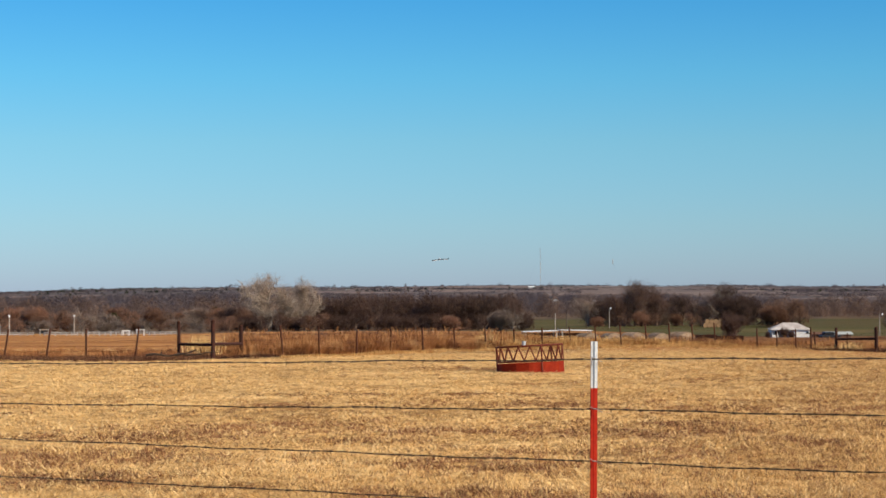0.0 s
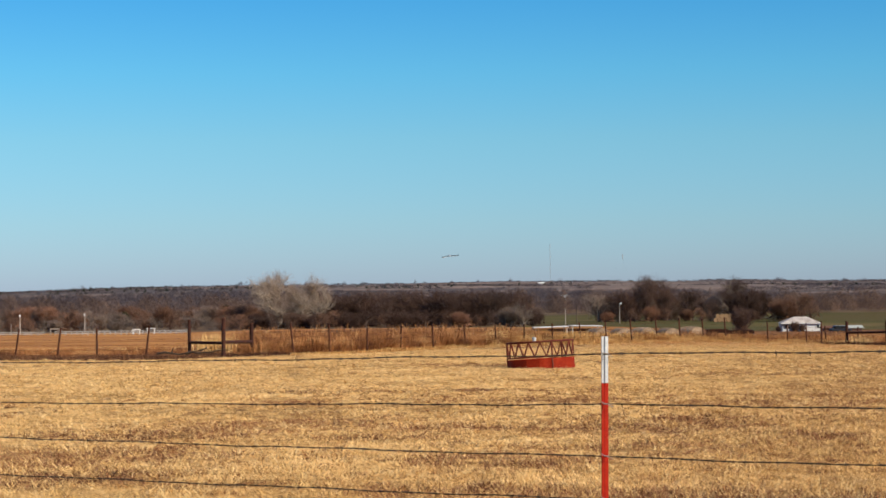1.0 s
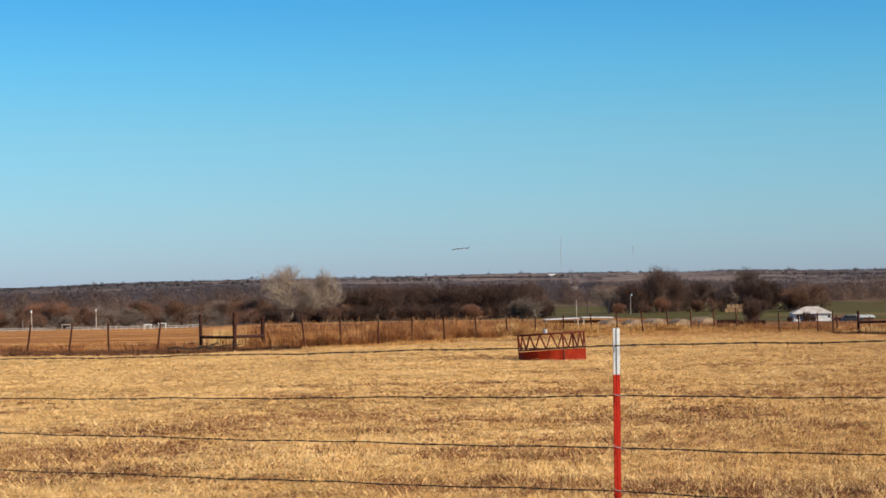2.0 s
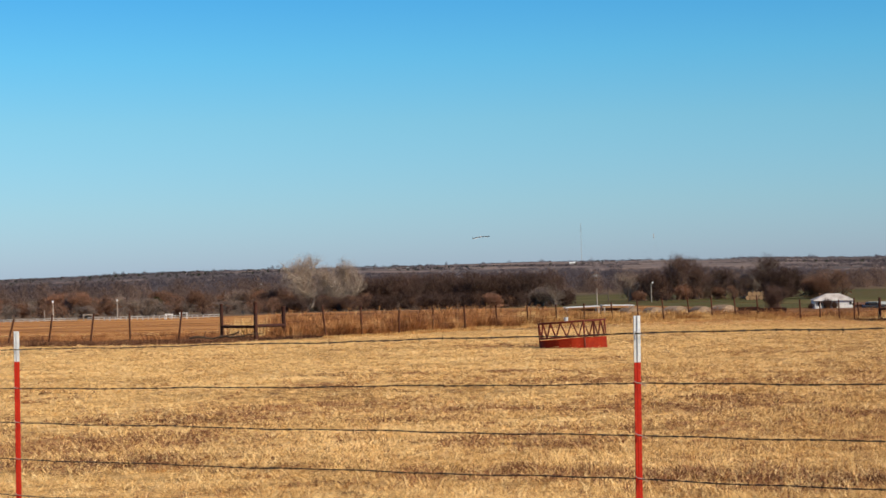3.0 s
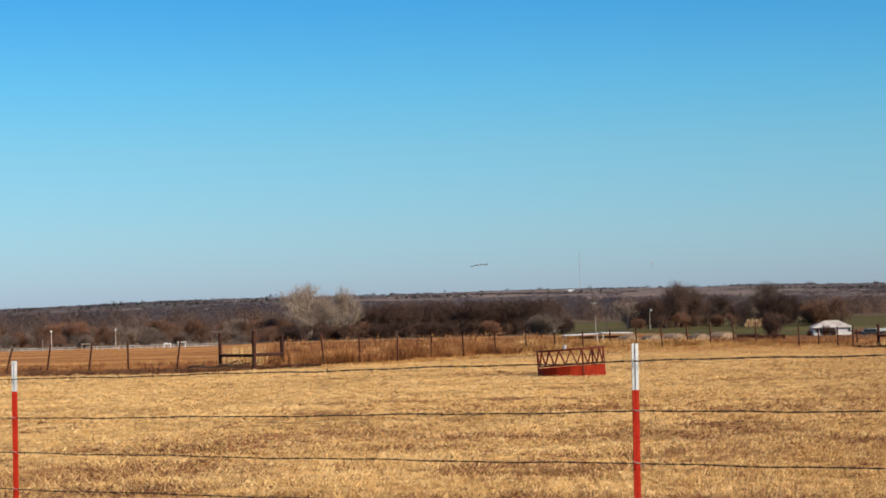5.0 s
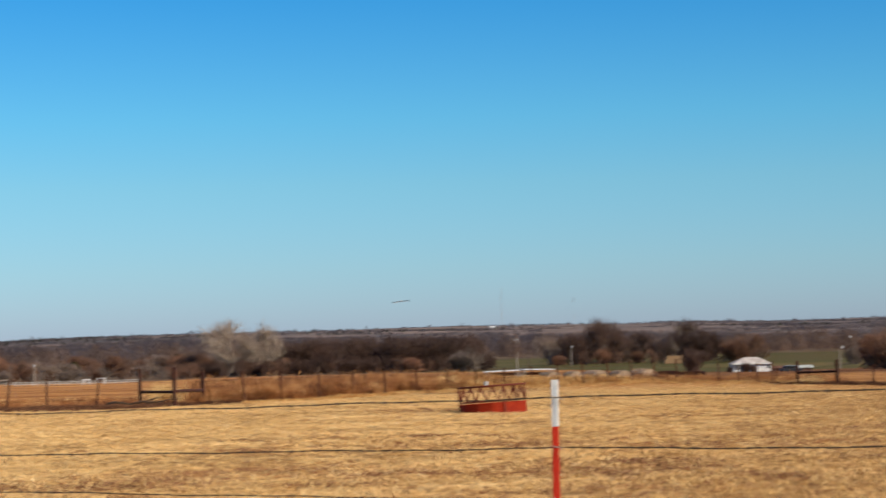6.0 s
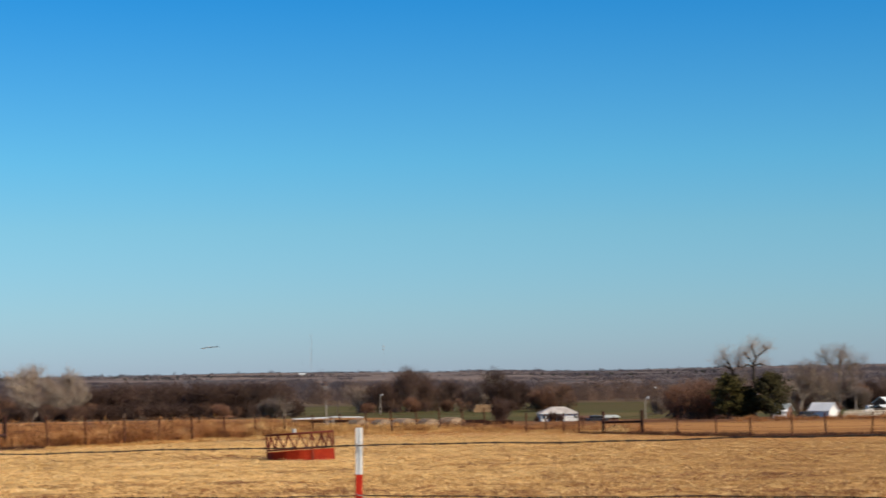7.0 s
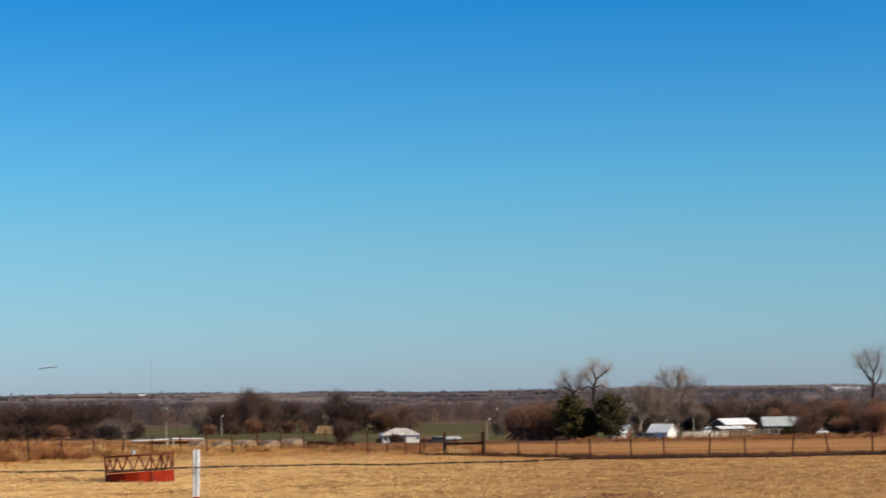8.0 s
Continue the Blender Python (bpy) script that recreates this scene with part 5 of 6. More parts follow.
def arch(x, y, w, h, paint=WHITE_WALL):
    a = thing("field_gateway", x, y, ground_z(x, y), 0, "white timber gateway frame in the board fence", "gateway", "white gateways")
    for s in (-1, 1):
        bm = bmesh.new()
        box(bm, s * w / 2, 0, h / 2 - 0.2, 0.16, 0.16, h + 0.4)
        part("post", bm, paint, a)
    bm = bmesh.new()
    box(bm, 0, 0, h - 0.1, w + 0.5, 0.12, 0.2)
    part("lintel", bm, paint, a)


arch(-78.4, 439, 1.9, 1.5, GREY_POLE)
arch(-57.2, 439, 1.5, 1.4)
arch(-60.4, 439, 1.3, 1.2)


def yard_pole(x, y, h, material, lamp=False, arm=0.0, label="weathered wooden utility pole"):
    p = thing("utility_pole", x, y, ground_z(x, y), 0, label, "utility pole", "valley poles")
    bm = bmesh.new()
    tube(bm, (0, 0, -0.4), (0, 0, h), 0.14, 0.10, 8)
    part("pole", bm, material, p)
    if arm:
        bm = bmesh.new()
        box(bm, arm / 2, 0, h - 0.25, abs(arm), 0.1, 0.12)
        part("arm", bm, material, p)
    if lamp:
        bm = bmesh.new()
        bmesh.ops.create_uvsphere(bm, u_segments=10, v_segments=8, radius=0.22, matrix=pose(arm, -0.2, h - 0.1) @ Matrix.Diagonal((1, 1, 1.35, 1)))
        part("lamp_head", bm, LAMP_GLASS, p, "pale lamp head")
    return p


yard_pole(-92.2, 470, 4.6, GREY_POLE, True, label="pale yard-light pole behind the white fence")
yard_pole(-77.9, 476, 4.7, GREY_POLE, True, label="pale yard-light pole behind the white fence")
yard_pole(-94.7, 472, 2.6, GREY_POLE)
yard_pole(37.9, 480, 4.4, GREY_POLE)
yard_pole(50.8, 600, 5.6, DARK_POLE)
yard_pole(57.2, 602, 5.2, DARK_POLE)
yard_pole(66.0, 620, 6.2, GREY_POLE, True, 0.4)
yard_pole(114.7, 470, 5.2, GREY_POLE, True, 0.6)
yard_pole(139.7, 560, 8.0, DARK_POLE, True)
yard_pole(153.5, 430, 4.6, GREY_POLE)
yard_pole(124.0, 640, 6.0, GREY_POLE, True)


def mast(x, y, h, leg=0.10):
    z = ground_z(x, y)
    t = thing("radio_mast", x, y, z, 0, "tall thin grey radio mast on the far ridge", "radio mast")
    if leg < 0.05:
        bm = bmesh.new()
        tube(bm, (0, 0, -1), (0, 0, h - 9), leg * 1.6, n=6)
        part("pole", bm, GREY_POLE, t)
    else:
        bm = bmesh.new()
        for k in range(3):
            a = k * 2.094
            tube(bm, (0.45 * math.cos(a), 0.45 * math.sin(a), -1), (0.45 * math.cos(a), 0.45 * math.sin(a), h), leg, n=5)
        part("legs", bm, GREY_POLE, t)
        bm = bmesh.new()
        for i in range(int(h / 2)):
            for k in range(3):
                a, b = k * 2.094, (k + 1) * 2.094
                tube(bm, (0.45 * math.cos(a), 0.45 * math.sin(a), i * 2), (0.45 * math.cos(b), 0.45 * math.sin(b), i * 2 + 2), leg * 0.6, n=4)
        part("lattice", bm, GREY_POLE, t)
    if leg < 0.05:
        bm = bmesh.new()
        tube(bm, (0, 0, h - 9), (0, 0, h + 1), 0.6, 0.5, 8)
        part("antenna", bm, GREY_POLE, t)
    for k in range(3):
        a = k * 2.094 + 1
        bm = bmesh.new()
        tube(bm, (0.4 * math.cos(a), 0.4 * math.sin(a), h * 0.9), (28 * math.cos(a), 28 * math.sin(a), -2), 0.012, n=4)
        part("guy_wire", bm, GALV, t)


mast(286.0, 4000, 79)
mast(434.0, 4010, 55, 0.025)

# ---- model aircraft in the air ----


def flying_wing(x, y, z, turn, bank):
    """A small flying-wing model: swept wing, pod, winglets, elevons."""
    p = thing("model_aircraft", x, y, z, turn, "small grey and white flying-wing model aircraft in the sky", "model aircraft")
    p.matrix_world = pose(x, y, z, 15, bank, turn)
    half, root, tipc, sweep = 0.86, 0.34, 0.20, 0.36
    for s in (-1, 1):
        bm = bmesh.new()
        cols = []
        for f in (0.0, 0.35, 0.7, 1.0):
            c = root + (tipc - root) * f
            y0 = -sweep * f
            xx = s * (0.05 + (half - 0.05) * f)
            prof = [(0.0, 0.0), (0.06, 0.028), (0.3, 0.040), (0.7, 0.020), (1.0, 0.002), (0.7, -0.006), (0.3, -0.014), (0.06, -0.014)]
            cols.append([bm.verts.new((xx, y0 - u * c, 0.03 * f + v * (1 - 0.35 * f))) for u, v in prof])
        for a, b in zip(cols, cols[1:]):
            for i in range(8):
                bm.faces.new((a[i], a[(i + 1) % 8], b[(i + 1) % 8], b[i]))
        bm.faces.new(cols[0])
        bm.faces.new(cols[-1])
        wing = part("wing", bm, FOAM, p, "grey foam wing half")
        bm = bmesh.new()
        box(bm, s * half * 0.6, -sweep * 0.6 - (root + tipc) / 2 * 0.93, 0.018, half * 0.66, 0.055, 0.008, pose(0, 0, 0, 0, 0, -s * 20))
        part("elevon", bm, FOAM_WHITE, wing)
        bm = bmesh.new()
        box(bm, s * (half + 0.008), -sweep - tipc * 0.55, 0.085, 0.012, 0.19, 0.15, bevel=0.004)
        part("winglet", bm, BLACK, p, "black winglet")
    bm = bmesh.new()
    bmesh.ops.create_uvsphere(bm, u_segments=14, v_segments=10, radius=1, matrix=pose(0, -0.16, 0.035) @ Matrix.Diagonal((0.075, 0.25, 0.06, 1)))
    part("pod", bm, FOAM_WHITE, p, "white fuselage pod", smooth=True)
    bm = bmesh.new()
    box(bm, 0, -0.42, 0.04, 0.24, 0.012, 0.022)
    part("propeller", bm, BLACK, p)
    bm = bmesh.new()
    tube(bm, (0, -0.36, 0.04), (0, -0.41, 0.04), 0.022, n=10)
    part("motor", bm, BLACK, p)


flying_wing(4.2, 205, 4.55, 8, -6)

# ---- far woods, one mass of small bare trees on the hills ----


def tri_mesh(name, v, material, label, category, smooth=False):
    """A mesh of loose triangles from an array of shape (n, 3, 3)."""
    n = len(v)
    me = bpy.data.meshes.new(name)
    me.vertices.add(n * 3)
    me.vertices.foreach_set("co", v.astype(np.float32).ravel())
    me.loops.add(n * 3)
    me.loops.foreach_set("vertex_index", np.arange(n * 3, dtype=np.int32))
    me.polygons.add(n)
    me.polygons.foreach_set("loop_start", np.arange(n, dtype=np.int32) * 3)
    me.update(calc_edges=True)
    me.materials.append(material)
    return tagged(new(name, me), label, category, kind="stuff")


def crowns(rng, x, y, size, width, count, grain):
    """Crowns of slender upright sprays in uneven domes, for woods far off."""
    out = []
    for a, b, s, w in zip(x, y, size, width):
        z = ground_z(a, b)
        th, u = rng.uniform(0, 6.283, count), rng.rand(count)
        r = w / 2 * (0.35 + 0.65 * rng.rand(count) ** 0.5) * np.sqrt(np.clip(1 - u ** 2.2, 0, 1)) * (1 + 0.25 * np.sin(3 * th + a))
        c = np.stack([a + r * np.cos(th), b + r * np.sin(th), z + s * (0.12 + 0.88 * u * (0.85 + 0.15 * np.sin(2 * th + b)))], 1)
        long, jig = (grain * rng.uniform(0.7, 1.6, count))[:, None], rng.normal(0, 0.30, (count, 3))
        d = (np.stack([-np.cos(th) * u, -np.sin(th) * u, 1.05 - 0.6 * u], 1) + jig) * long
        e = (np.stack([-np.sin(th), np.cos(th), np.zeros(count)], 1) + rng.normal(0, 0.35, (count, 3))) * grain * 0.22
        out.append(np.stack([c - e - d * 0.5, c + e - d * 0.5, c + d * 0.6], 1))
    return np.concatenate(out)


def far_woods():
    rng = np.random.RandomState(4)

    def spots(n, y0, y1, power, level, lo=-0.34, hi=0.60):
        y = y0 + (y1 - y0) * rng.rand(n) ** power
        x = y * rng.uniform(lo, hi, n)
        d = np.array([noise.noise((a / 230, b / 420, 5.0)) + 0.5 * noise.noise((a / 80, b / 130, 8.0)) for a, b in zip(x, y)])
        need = level - 0.30 * np.clip((-0.02 - x / y) / 0.08, 0, 1) + 0.30 * np.clip((x / y - 0.26) / 0.06, 0, 1) * np.clip((y - 1000) / 300, 0, 1)
        return x[d > need], y[d > need]
    # ranks just behind the valley floor
    parts = []
    for lo, hi, y0, y1, n, s0, s1 in ((-0.36, -0.05, 720, 930, 170, 7, 12), (0.03, 0.34, 815, 960, 180, 6.5, 12), (-0.06, 0.06, 640, 900, 60, 7, 11), (0.33, 0.60, 700, 950, 130, 7, 11)):
        y = rng.uniform(y0, y1, n)
        x = y * rng.uniform(lo, hi, n)
        s = rng.uniform(s0, s1, n)
        parts.append(crowns(rng, x, y, s, s * rng.uniform(0.9, 1.5, n), 900, 0.42))
    tri_mesh("tree_belt", np.concatenate(parts), VALLEY_WOODS, "belt of bare brown and grey trees behind the pasture", "woods")
    x, y = spots(3600, 960, 2000, 1.2, -0.18)
    s = rng.uniform(5.5, 9, len(x))
    wd = s * rng.uniform(0.9, 1.5, len(x))
    near = crowns(rng, x, y, s * 1.05, wd * 1.15, 330, 0.55)
    x, y = spots(11000, 1900, 4500, 1.0, 0.0)
    s = rng.uniform(1.8, 4.2, len(x))
    wd = s * rng.uniform(2.0, 4.5, len(x))
    far = crowns(rng, x, y, s * 1.05, wd * 1.2, 62, 1.0)
    # taller single trees that break the skyline
    y = rng.uniform(4150, 4400, 70)
    x = y * rng.uniform(-0.30, 0.48, 70)
    s = rng.uniform(3.5, 9.5, 70)
    lone = crowns(rng, x, y, s, s * rng.uniform(0.9, 2.2, 70), 130, 1.2)
    tri_mesh("far_woods", np.concatenate([near, far, lone]), HAZED_WOODS, "brown leafless woods on the far slopes, mauve distance haze in their colour", "woods")
    # dark evergreens scattered along the ridges
    x, y = spots(2600, 2600, 4400, 1.0, 0.30)
    s = rng.uniform(2.2, 4.6, len(x))
    tri_mesh("ridge_cedars", crowns(rng, x, y, s, s * rng.uniform(0.8, 1.8, len(x)), 60, 1.3), EVERGREEN, "dark evergreens scattered along the far ridges", "woods")


far_woods()

# ---- grass ----


def patchy(x, y, s, k):
    return np.array([noise.noise((a / s, b / s, k)) for a, b in zip(x, y)])


def blade_mesh(name, x, y, h, w, low, high, material, rng, label, lump=0.0, comb=0.0):
    """One triangle a blade; low and high: degrees by which the blades lie over."""
    n = len(x)
    z = np.array([ground_z(a, b) for a, b in zip(x, y)])
    ang, dirn = rng.uniform(0, 6.283, n), rng.uniform(0, 6.283, n)
    if comb:
        dirn = 0.6 + 7.0 * patchy(x, y, 1.1, 9.0) + rng.normal(0, comb, n)
    over = np.radians(rng.uniform(low, high, n))
    dx, dy = np.cos(ang) * w / 2, np.sin(ang) * w / 2
    rise = rng.uniform(0, 0.02, n) + lump * np.clip(0.15 + 1.2 * patchy(x, y, 0.42, 6.0) + 0.5 * patchy(x, y, 0.17, 2.0), 0, 1)
    v = np.empty((n, 3, 3), np.float32)
    v[:, 0] = np.stack([x - dx, y - dy, z - 0.01 + rise], 1)
    v[:, 1] = np.stack([x + dx, y + dy, z - 0.01 + rise], 1)
    v[:, 2] = np.stack([x + np.cos(dirn) * h * np.sin(over), y + np.sin(dirn) * h * np.sin(over), z + rise + h * np.cos(over)], 1)
    return tri_mesh(name, v, material, label, "grass")


def pasture():
    rng = np.random.RandomState(12)
    def thinned(x, y, keep_bare):
        p, q = patchy(x, y * 0.6, 3.2, 1.0), patchy(x, y, 0.55, 4.0)
        bare = np.zeros(len(x))
        for bx, by, br in BEDS:
            bare = np.maximum(bare, np.exp(-((x - bx) / (br * 1.2)) ** 2 - ((y - by) / br) ** 2))
        bare = np.clip(1.6 * bare + 2.2 * patchy(x, y, 0.45, 11.0) * (bare > 0.08), 0, 1)
        return (rng.rand(len(x)) < np.clip(0.72 + 0.9 * q + 0.3 * p, 0.15, 1) * (1 - keep_bare * bare)) & (np.hypot(x - 4.68, y - 71.2) > 1.9)

    def browner(x, y):
        share = 0.08 + 0.7 * patchy(x, y, 0.38, 21.0) + 0.25 * patchy(x, y, 1.3, 23.0) + 0.75 * np.clip((x / y - 0.06) / 0.24, -0.3, 1)
        return rng.rand(len(x)) < share
    # flat litter
    n = 330000
    y = 12.5 + 110 * rng.rand(n) ** 2.2
    x = y * rng.uniform(-0.29, 0.53, n)
    keep = thinned(x, y, 0.7)
    x, y = x[keep], y[keep]
    m = len(x)
    h = (0.03 + 0.07 * rng.rand(m)) * np.clip(y / 25, 0.8, 2.2)
    w = 0.0055 * (0.6 + 0.8 * rng.rand(m)) * np.clip(y / 18, 0.75, 4.0)
    dull = browner(x, y)
    blade_mesh("grass_litter", x[~dull], y[~dull], h[~dull], w[~dull], 66, 96, STRAW, rng, "flattened litter of straw-coloured pasture grass", 0.05)
    blade_mesh("grass_litter", x[dull], y[dull], h[dull], w[dull], 66, 96, TAWNY, rng, "flattened litter of browner old pasture grass", 0.05)
    # matted tufts, lying over together
    n = 74000
    y = 12.5 + 108 * rng.rand(n) ** 2.1
    x = y * rng.uniform(-0.29, 0.53, n)
    keep = thinned(x, y, 0.92)
    x, y = x[keep], y[keep]
    each = 11
    size = np.repeat(rng.uniform(0.5, 1.5, len(x)) ** 1.4, each)
    far = np.repeat(np.clip(y / 26, 0.9, 1.7), each)
    x, y = np.repeat(x, each), np.repeat(y, each)
    m = len(x)
    x, y = x + rng.normal(0, 0.034, m) * size * far * 1.8, y + rng.normal(0, 0.03, m) * size * far
    h = (0.028 + 0.045 * rng.rand(m)) * size * (0.6 + 0.4 * far)
    w = 0.0055 * (0.6 + 0.8 * rng.rand(m)) * np.clip(y / 18, 0.75, 4.0)
    dull = browner(x, y)
    blade_mesh("pasture_grass", x[~dull], y[~dull], h[~dull], w[~dull], 48, 90, STRAW, rng, "short matted straw-coloured pasture grass", 0.05, 0.9)
    blade_mesh("pasture_grass", x[dull], y[dull], h[dull], w[dull], 48, 90, TAWNY, rng, "short matted tufts of browner pasture grass", 0.05, 0.9)
    # nearer ground, round the viewer
    n = 40000
    r, a = 11.5 * np.sqrt(rng.rand(n)), rng.uniform(0, 6.283, n)
    blade_mesh("verge_grass", r * np.cos(a), r * np.sin(a), 0.05 + 0.10 * rng.rand(n), 0.008 + 0.006 * rng.rand(n), 20, 85, STRAW, rng, "short dry grass on the near side of the fence")
    # standing tufts and dark weedy tufts
    for name, count, lo, hi, h0, h1, spread, level, near, material, label in (
        ("grass_tufts", 6500, 16, 44, 0.05, 0.15, 0.10, -0.1, 0.15, STRAW, "paler standing tufts of dry bunch grass"),
        ("weed_tufts", 7000, 14, 36, 0.03, 0.10, 0.10, 0.20, 0.80, WEED, "dark brown dead weed tufts in the pasture"),
    ):
        cx, cy = [], []
        for _ in range(count):
            if rng.rand() < near:
                bx, by, br = BEDS[rng.randint(len(BEDS))]
                xx, yy = bx + rng.normal(0, br * 0.9), by + rng.normal(0, br * 0.75)
                if noise.noise((xx / 0.55, yy / 0.55, 3.0)) < 0.0:
                    continue
            else:
                yy = 13 + 106 * rng.rand() ** 1.5
                xx = yy * rng.uniform(-0.27, 0.5)
                if noise.noise((xx / 1.6, yy / 1.9, 7.0 + level)) < level:
                    continue
            if math.hypot(xx - 4.68, yy - 70.5) < 3.0:
                continue
            k = rng.randint(lo, hi)
            cx.append(xx + rng.normal(0, spread, k) * rng.uniform(0.7, 2.4))
            cy.append(yy + rng.normal(0, spread, k))
        x, y = np.concatenate(cx), np.concatenate(cy)
        m = len(x)
        blade_mesh(name, x, y, (h0 + (h1 - h0) * rng.rand(m)) * np.clip(1.3 - y / 60, 0.45, 1), 0.008 * np.clip(y / 18, 0.8, 4.5), 40, 88, material, rng, label, 0.06)


def bunches(name, cx, cy, across, height, each, width, material, rng, label, splay=34.0, plume=0.0):
    """Bunch grass: every bunch is a spray of blades that lean out from its middle."""
    n = len(cx)
    x0, y0 = np.repeat(cx, each), np.repeat(cy, each)
    ra, hh = np.repeat(across / 2, each), np.repeat(height, each)
    m = n * each
    th, q = rng.uniform(0, 6.283, m), np.sqrt(rng.rand(m))
    x, y = x0 + ra * q * np.cos(th), y0 + ra * q * np.sin(th)
    z = np.array([ground_z(a, b) for a, b in zip(cx, cy)]).repeat(each)
    h = hh * (1.0 - 0.45 * q ** 2) * rng.uniform(0.55, 1.08, m)
    over = np.radians(np.clip(rng.normal(6 + splay * q, 13, m), 0, 84))
    broad = (rng.rand(m) < plume)[:, None]
    way = th + rng.normal(0, 0.7, m)
    ex, ey = np.cos(way) * np.sin(over), np.sin(way) * np.sin(over)
    face = rng.uniform(0, 6.283, m)
    w = np.repeat(width, each) * rng.uniform(0.6, 1.4, m) / 2
    dx, dy = np.cos(face) * w, np.sin(face) * w
    side = np.stack([dx, dy, np.zeros(m)], 1)
    foot = np.stack([x, y, z - 0.02], 1)
    tip = np.stack([x + ex * h, y + ey * h, z + np.cos(over) * h], 1)
    v = np.empty((m, 3, 3), np.float32)
    v[:, 0] = np.where(broad, tip - side * 1.3, foot - side)
    v[:, 1] = np.where(broad, tip + side * 1.3, foot + side)
    v[:, 2] = np.where(broad, foot * 0.35 + tip * 0.65, tip)
    return tri_mesh(name, v, material, label, "grass")


def bunch_grass():
    rng = np.random.RandomState(33)
    for name, n, y0, y1, power, each, h0, h1, lo, hi, level in (
        ("bunch_grass", 7500, 13.2, 34, 1.25, 40, 0.035, 0.10, -0.28, 0.50, 0.02),
        ("bunch_grass", 5200, 32, 100, 1.5, 26, 0.05, 0.13, -0.27, 0.50, 0.05),
    ):
        y = y0 + (y1 - y0) * rng.rand(n) ** power
        x = y * rng.uniform(lo, hi, n)
        p = patchy(x, y, 1.3, 2.0) + 0.6 * patchy(x, y, 4.5, 8.0) + 0.42 * np.clip(x / y / 0.16 - 0.15, -1, 1)
        keep = (p > level) & (np.hypot(x - 4.74, y - 71.2) > 2.2)
        for bx, by, br in BEDS:
            keep &= np.hypot((x - bx) / 1.2, y - by) > br * rng.uniform(0.5, 1.3, n)
        x, y, p = x[keep], y[keep], p[keep]
        size = 0.7 + 0.9 * np.clip(p - level, 0, 0.9)
        tall = (h0 + (h1 - h0) * rng.rand(len(x)) ** 1.6) * size
        across, blade = rng.uniform(0.10, 0.34, len(x)) * size * np.clip(y / 30, 1, 1.6), 0.0052 * np.clip(y / 19, 0.85, 3.2)
        brown = rng.rand(len(x)) < 0.12 + 0.9 * patchy(x, y, 0.9, 14.0) + 0.5 * np.clip((x / y - 0.08) / 0.24, -0.3, 1)
        for pick, material, words in ((~brown, STRAW, "clumps of standing straw-coloured bunch grass in the pasture"), (brown, TAWNY, "clumps of browner bunch grass among the paler straw")):
            bunches(name, x[pick], y[pick], across[pick], tall[pick], each, blade[pick], material, rng, words, 46)


def dead_tufts():
    """Small dark dead tufts that speckle the pale pasture."""
    rng = np.random.RandomState(44)
    for n, y0, y1, power, each, a0, a1, h0, h1, level, material, label in (
        (6500, 13.2, 42, 1.3, 40, 0.04, 0.17, 0.030, 0.090, 0.08, WEED, "small dark brown dead weed tufts dotting the pasture"),
        (6000, 13.2, 42, 1.3, 24, 0.07, 0.26, 0.030, 0.095, -0.05, TAWNY, "small tawny grass tufts dotting the pasture"),
        (2600, 40, 98, 1.3, 34, 0.10, 0.36, 0.030, 0.085, 0.14, WEED, "dark dead tufts dotting the far pasture"),
        (3200, 38, 98, 1.3, 20, 0.15, 0.50, 0.040, 0.100, 0.0, TAWNY, "tawny grass tufts dotting the far pasture"),
    ):
        y = y0 + (y1 - y0) * rng.rand(n) ** power
        x = y * rng.uniform(-0.28, 0.50, n)
        bed = np.zeros(n)
        for bx, by, br in BEDS:
            bed = np.maximum(bed, np.exp(-((x - bx) / (br * 1.3)) ** 2 - ((y - by) / (br * 1.1)) ** 2))
        p = 0.8 * patchy(x, y, 0.7, 31.0) + 0.5 * patchy(x, y * 0.5, 3.0, 33.0) + 0.7 * bed + 0.12 * np.clip(x / y / 0.2, -1, 1)
        keep = (p > level) & (np.hypot(x - 4.74, y - 71.2) > 1.9)
        x, y = x[keep], y[keep]
        m = len(x)
        size = rng.rand(m) ** 1.8
        bunches("dead_tufts", x, y, a0 + (a1 - a0) * size, h0 + (h1 - h0) * size * rng.uniform(0.6, 1.2, m), each, 0.009 * np.clip(y / 19, 0.85, 3.2), material, rng, label, 55, 0.25)


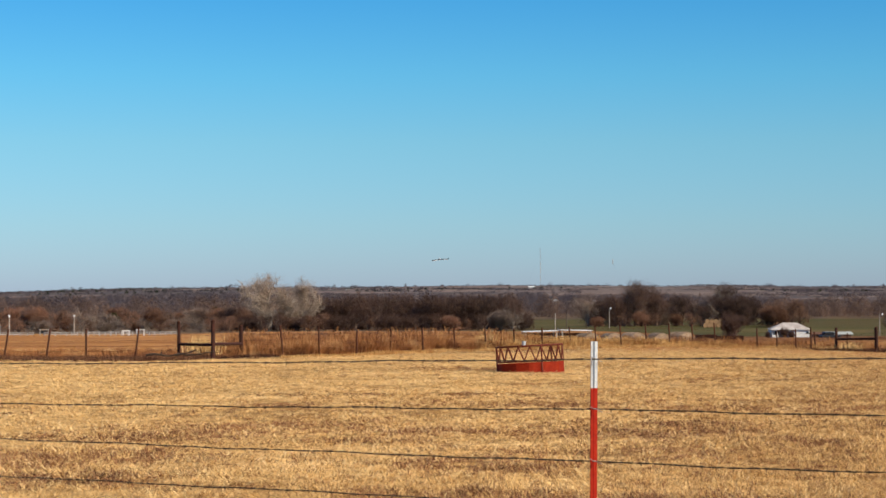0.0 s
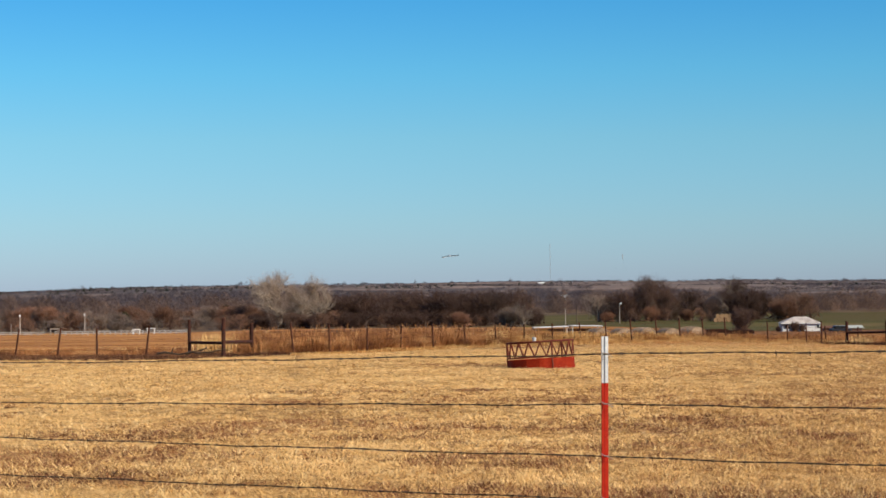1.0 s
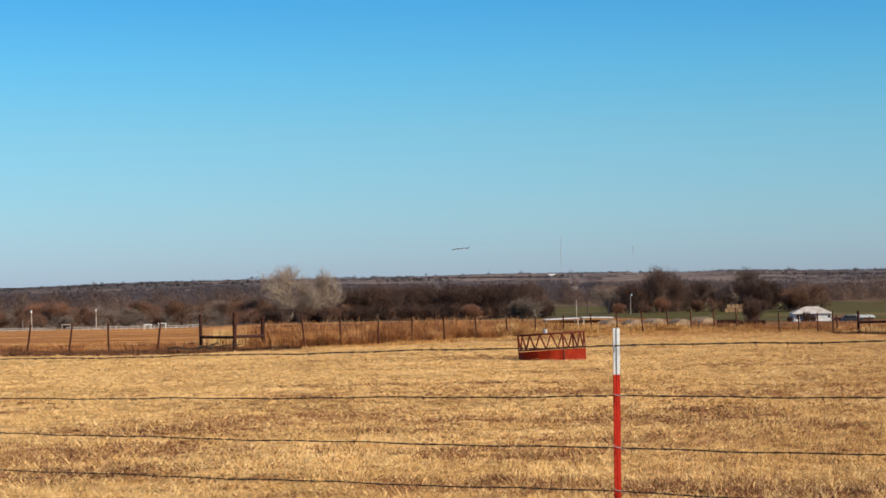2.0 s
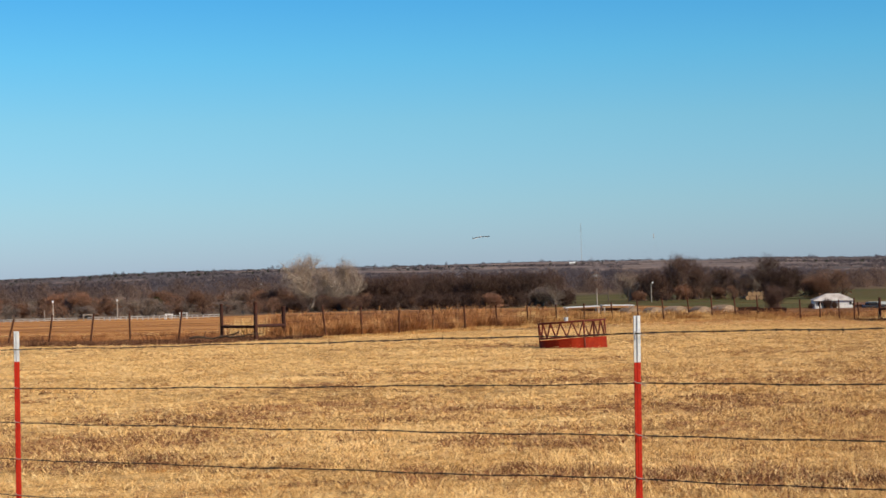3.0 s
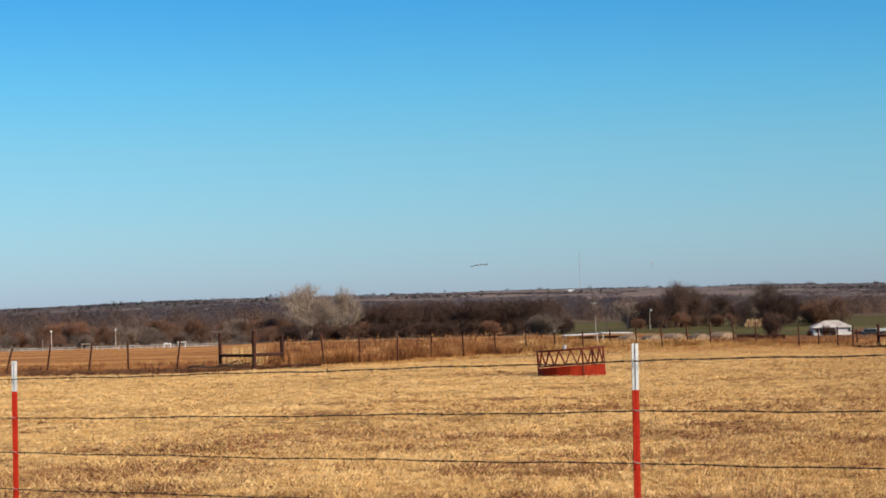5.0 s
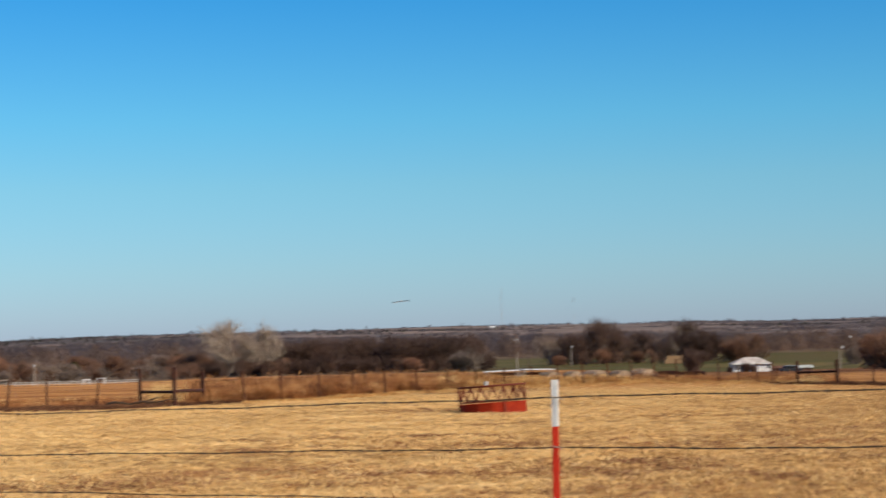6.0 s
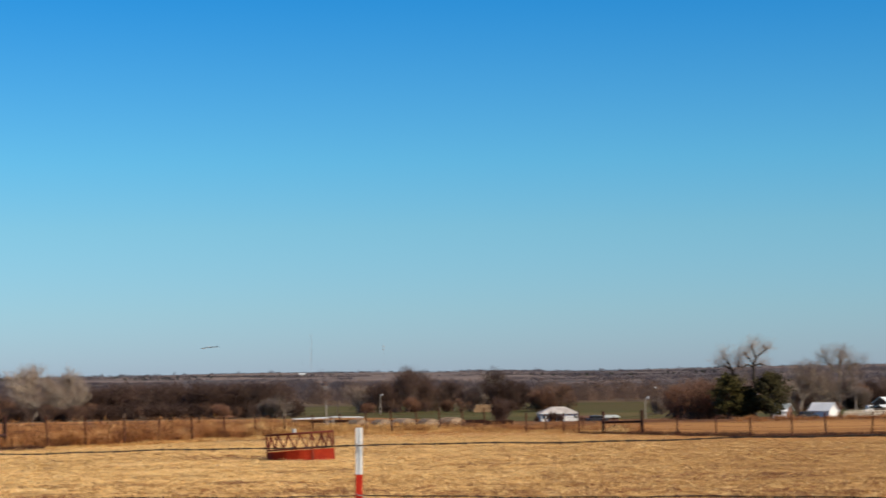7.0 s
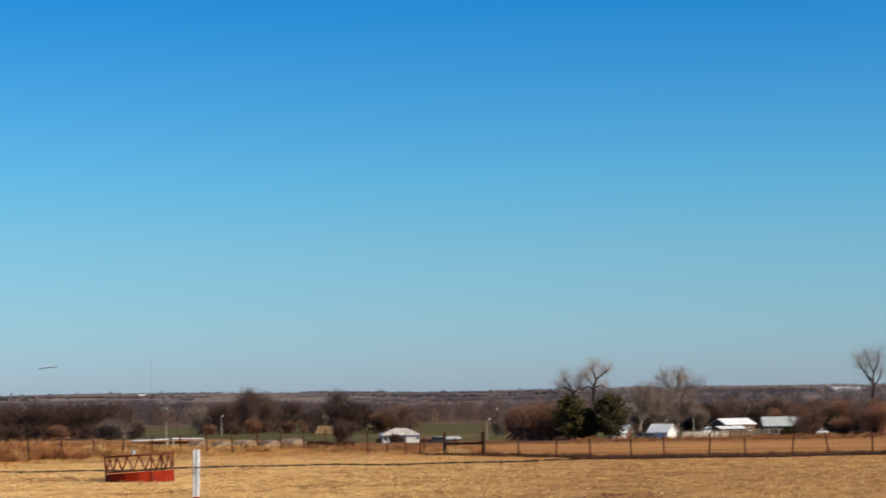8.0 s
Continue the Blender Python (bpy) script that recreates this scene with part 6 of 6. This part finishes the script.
def weed_banks():
    """Billowing banks of dead weeds behind the back fence."""
    rng = np.random.RandomState(37)
    line = np.array(BACK_LINE)
    for name, lo, hi, n, off0, off1, h0, h1, material, label in (
        ("weed_bank", -7.6, 8.2, 560, 0.6, 10.0, 0.50, 1.15, BRICK_GRASS, "billowing bank of russet dead weeds behind the pasture fence"),
        ("weed_bank", -8.0, 6.0, 340, 9.0, 26.0, 0.85, 1.50, BRICK_GRASS, "rank brown dead weeds sloping away behind the fence"),
        ("weed_bank", 6.5, 17.5, 340, 1.0, 9.0, 0.40, 0.88, RUSSET, "low tawny dead weeds behind the pasture fence"),
        ("weed_bank", 17.0, 29.5, 560, 2.5, 22.0, 0.60, 1.15, BRICK_GRASS, "rank russet dead weeds behind the corner of the fence"),
        ("weed_bank", -22.0, -8.0, 120, 0.8, 7.0, 0.15, 0.48, BRICK_GRASS, "patchy russet weeds along the edge of the brown field"),
        ("weed_bank", 34.0, 66.0, 420, 165.0, 225.0, 0.35, 1.0, BRICK_GRASS, "dark russet weeds along the far edge of the brown field"),
        ("weed_bank", 29.0, 62.0, 120, 0.2, 2.5, 0.12, 0.40, SCRUB, "thin dark dead weeds along the fence line"),
    ):
        x = rng.uniform(lo, hi, n)
        yl = np.interp(x, line[:, 0], line[:, 1])
        y = yl + off0 + (off1 - off0) * rng.rand(n) ** 1.3
        x = x * y / yl
        p = patchy(x, y * 0.5, 2.6, 3.0)
        h = (h0 + (h1 - h0) * rng.rand(n)) * (0.85 + 0.35 * np.clip(p, -0.6, 0.8))
        bunches(name, x, y, h * rng.uniform(0.9, 1.9, n), h, 200, np.full(n, 0.024), material, rng, label, 48, 0.45)


def fence_row():
    """Tall russet grass along the back fence."""
    rng = np.random.RandomState(15)
    line = np.array(BACK_LINE)
    for name, lo, hi, count, h0, h1, off0, off1, flop, material, label in (
        ("tall_grass", -8.6, 7.5, 120000, 0.45, 1.02, -0.2, 11, 58, BRICK_GRASS, "tall brick-red bunch grass behind the pasture fence"),
        ("rough_grass", -8.6, 7.5, 90000, 0.40, 0.92, 10, 75, 62, BRICK_GRASS, "rough brick-red dead grass sloping away behind the fence"),
        ("tall_grass", 4.5, 27.5, 140000, 0.35, 0.98, -0.3, 11, 62, RUSSET, "tall russet bunch grass behind the pasture fence"),
        ("fence_row_grass", -40.0, -5.0, 190000, 0.06, 0.27, -7.0, 2.4, 80, SCRUB, "dark matted dead grass along the fence line"),
        ("fence_row_grass", 24.0, 64.0, 60000, 0.10, 0.36, -1.4, 2.5, 70, SCRUB, "brown dead grass along the fence line"),
        ("field_edge_grass", -40.0, -8.0, 90000, 0.14, 0.46, 0.5, 14, 74, BRICK_GRASS, "patchy russet dead weeds at the ploughed field's edge"),
        ("fence_row_grass", -6.0, 26.0, 60000, 0.05, 0.22, -4.0, 1.5, 82, RUSSET, "pale dead grass along the fence line"),
    ):
        x = rng.uniform(lo, hi, count)
        yl = np.interp(x, line[:, 0], line[:, 1])
        start = off0 * np.clip((-5.2 - x) / 9, 0.12, 1) if off0 < -5 else off0
        y = yl + start + (off1 - start) * rng.rand(count) ** (1.0 if off0 < -5 else 1.4)
        x = x * y / yl
        p = patchy(x, y, 1.6, 3.0)
        keep = rng.rand(count) < (np.clip(0.12 + 2.0 * p + 0.25 * np.clip((x + 17) / 7, 0, 1), 0, 1) if name == "field_edge_grass" else np.clip(0.55 + 0.9 * p, 0.10, 1))
        x, y, p = x[keep], y[keep], p[keep]
        h = (h0 + (h1 - h0) * rng.rand(len(x))) * (0.8 + 0.7 * np.clip(p, -0.5, 1))
        if h1 < 1.0 and h1 > 0.9:
            h *= 1 - 0.45 * np.clip((x - 9.5) / 2.5, 0, 1)
        if h1 > 1.0:
            h *= 1 - 0.3 * np.clip((x - 3.2) / 2.5, 0, 1)
        blade_mesh(name, x, y, h, 0.02 + 0.035 * rng.rand(len(x)), 4, flop, material, rng, label)


def pale_clumps():
    rng = np.random.RandomState(21)
    for name, cx, cy, wide, count, h in (("pale_grass", -10.0, 101.2, 0.75, 520, 1.30), ("pale_grass", 5.05, 116.6, 0.45, 500, 1.05), ("pale_grass", 28.2, 123.2, 0.5, 400, 0.7)):
        x, y = cx + rng.normal(0, wide * 0.6, count), cy + rng.normal(0, 0.4, count)
        blade_mesh(name, x, y, h * rng.uniform(0.5, 1.0, count), 0.03 + 0.03 * rng.rand(count), 2, 26, STRAW, rng, "pale clump of tall dry plume grass by the fence")


pasture()
bunch_grass()
dead_tufts()
fence_row()
weed_banks()
pale_clumps()
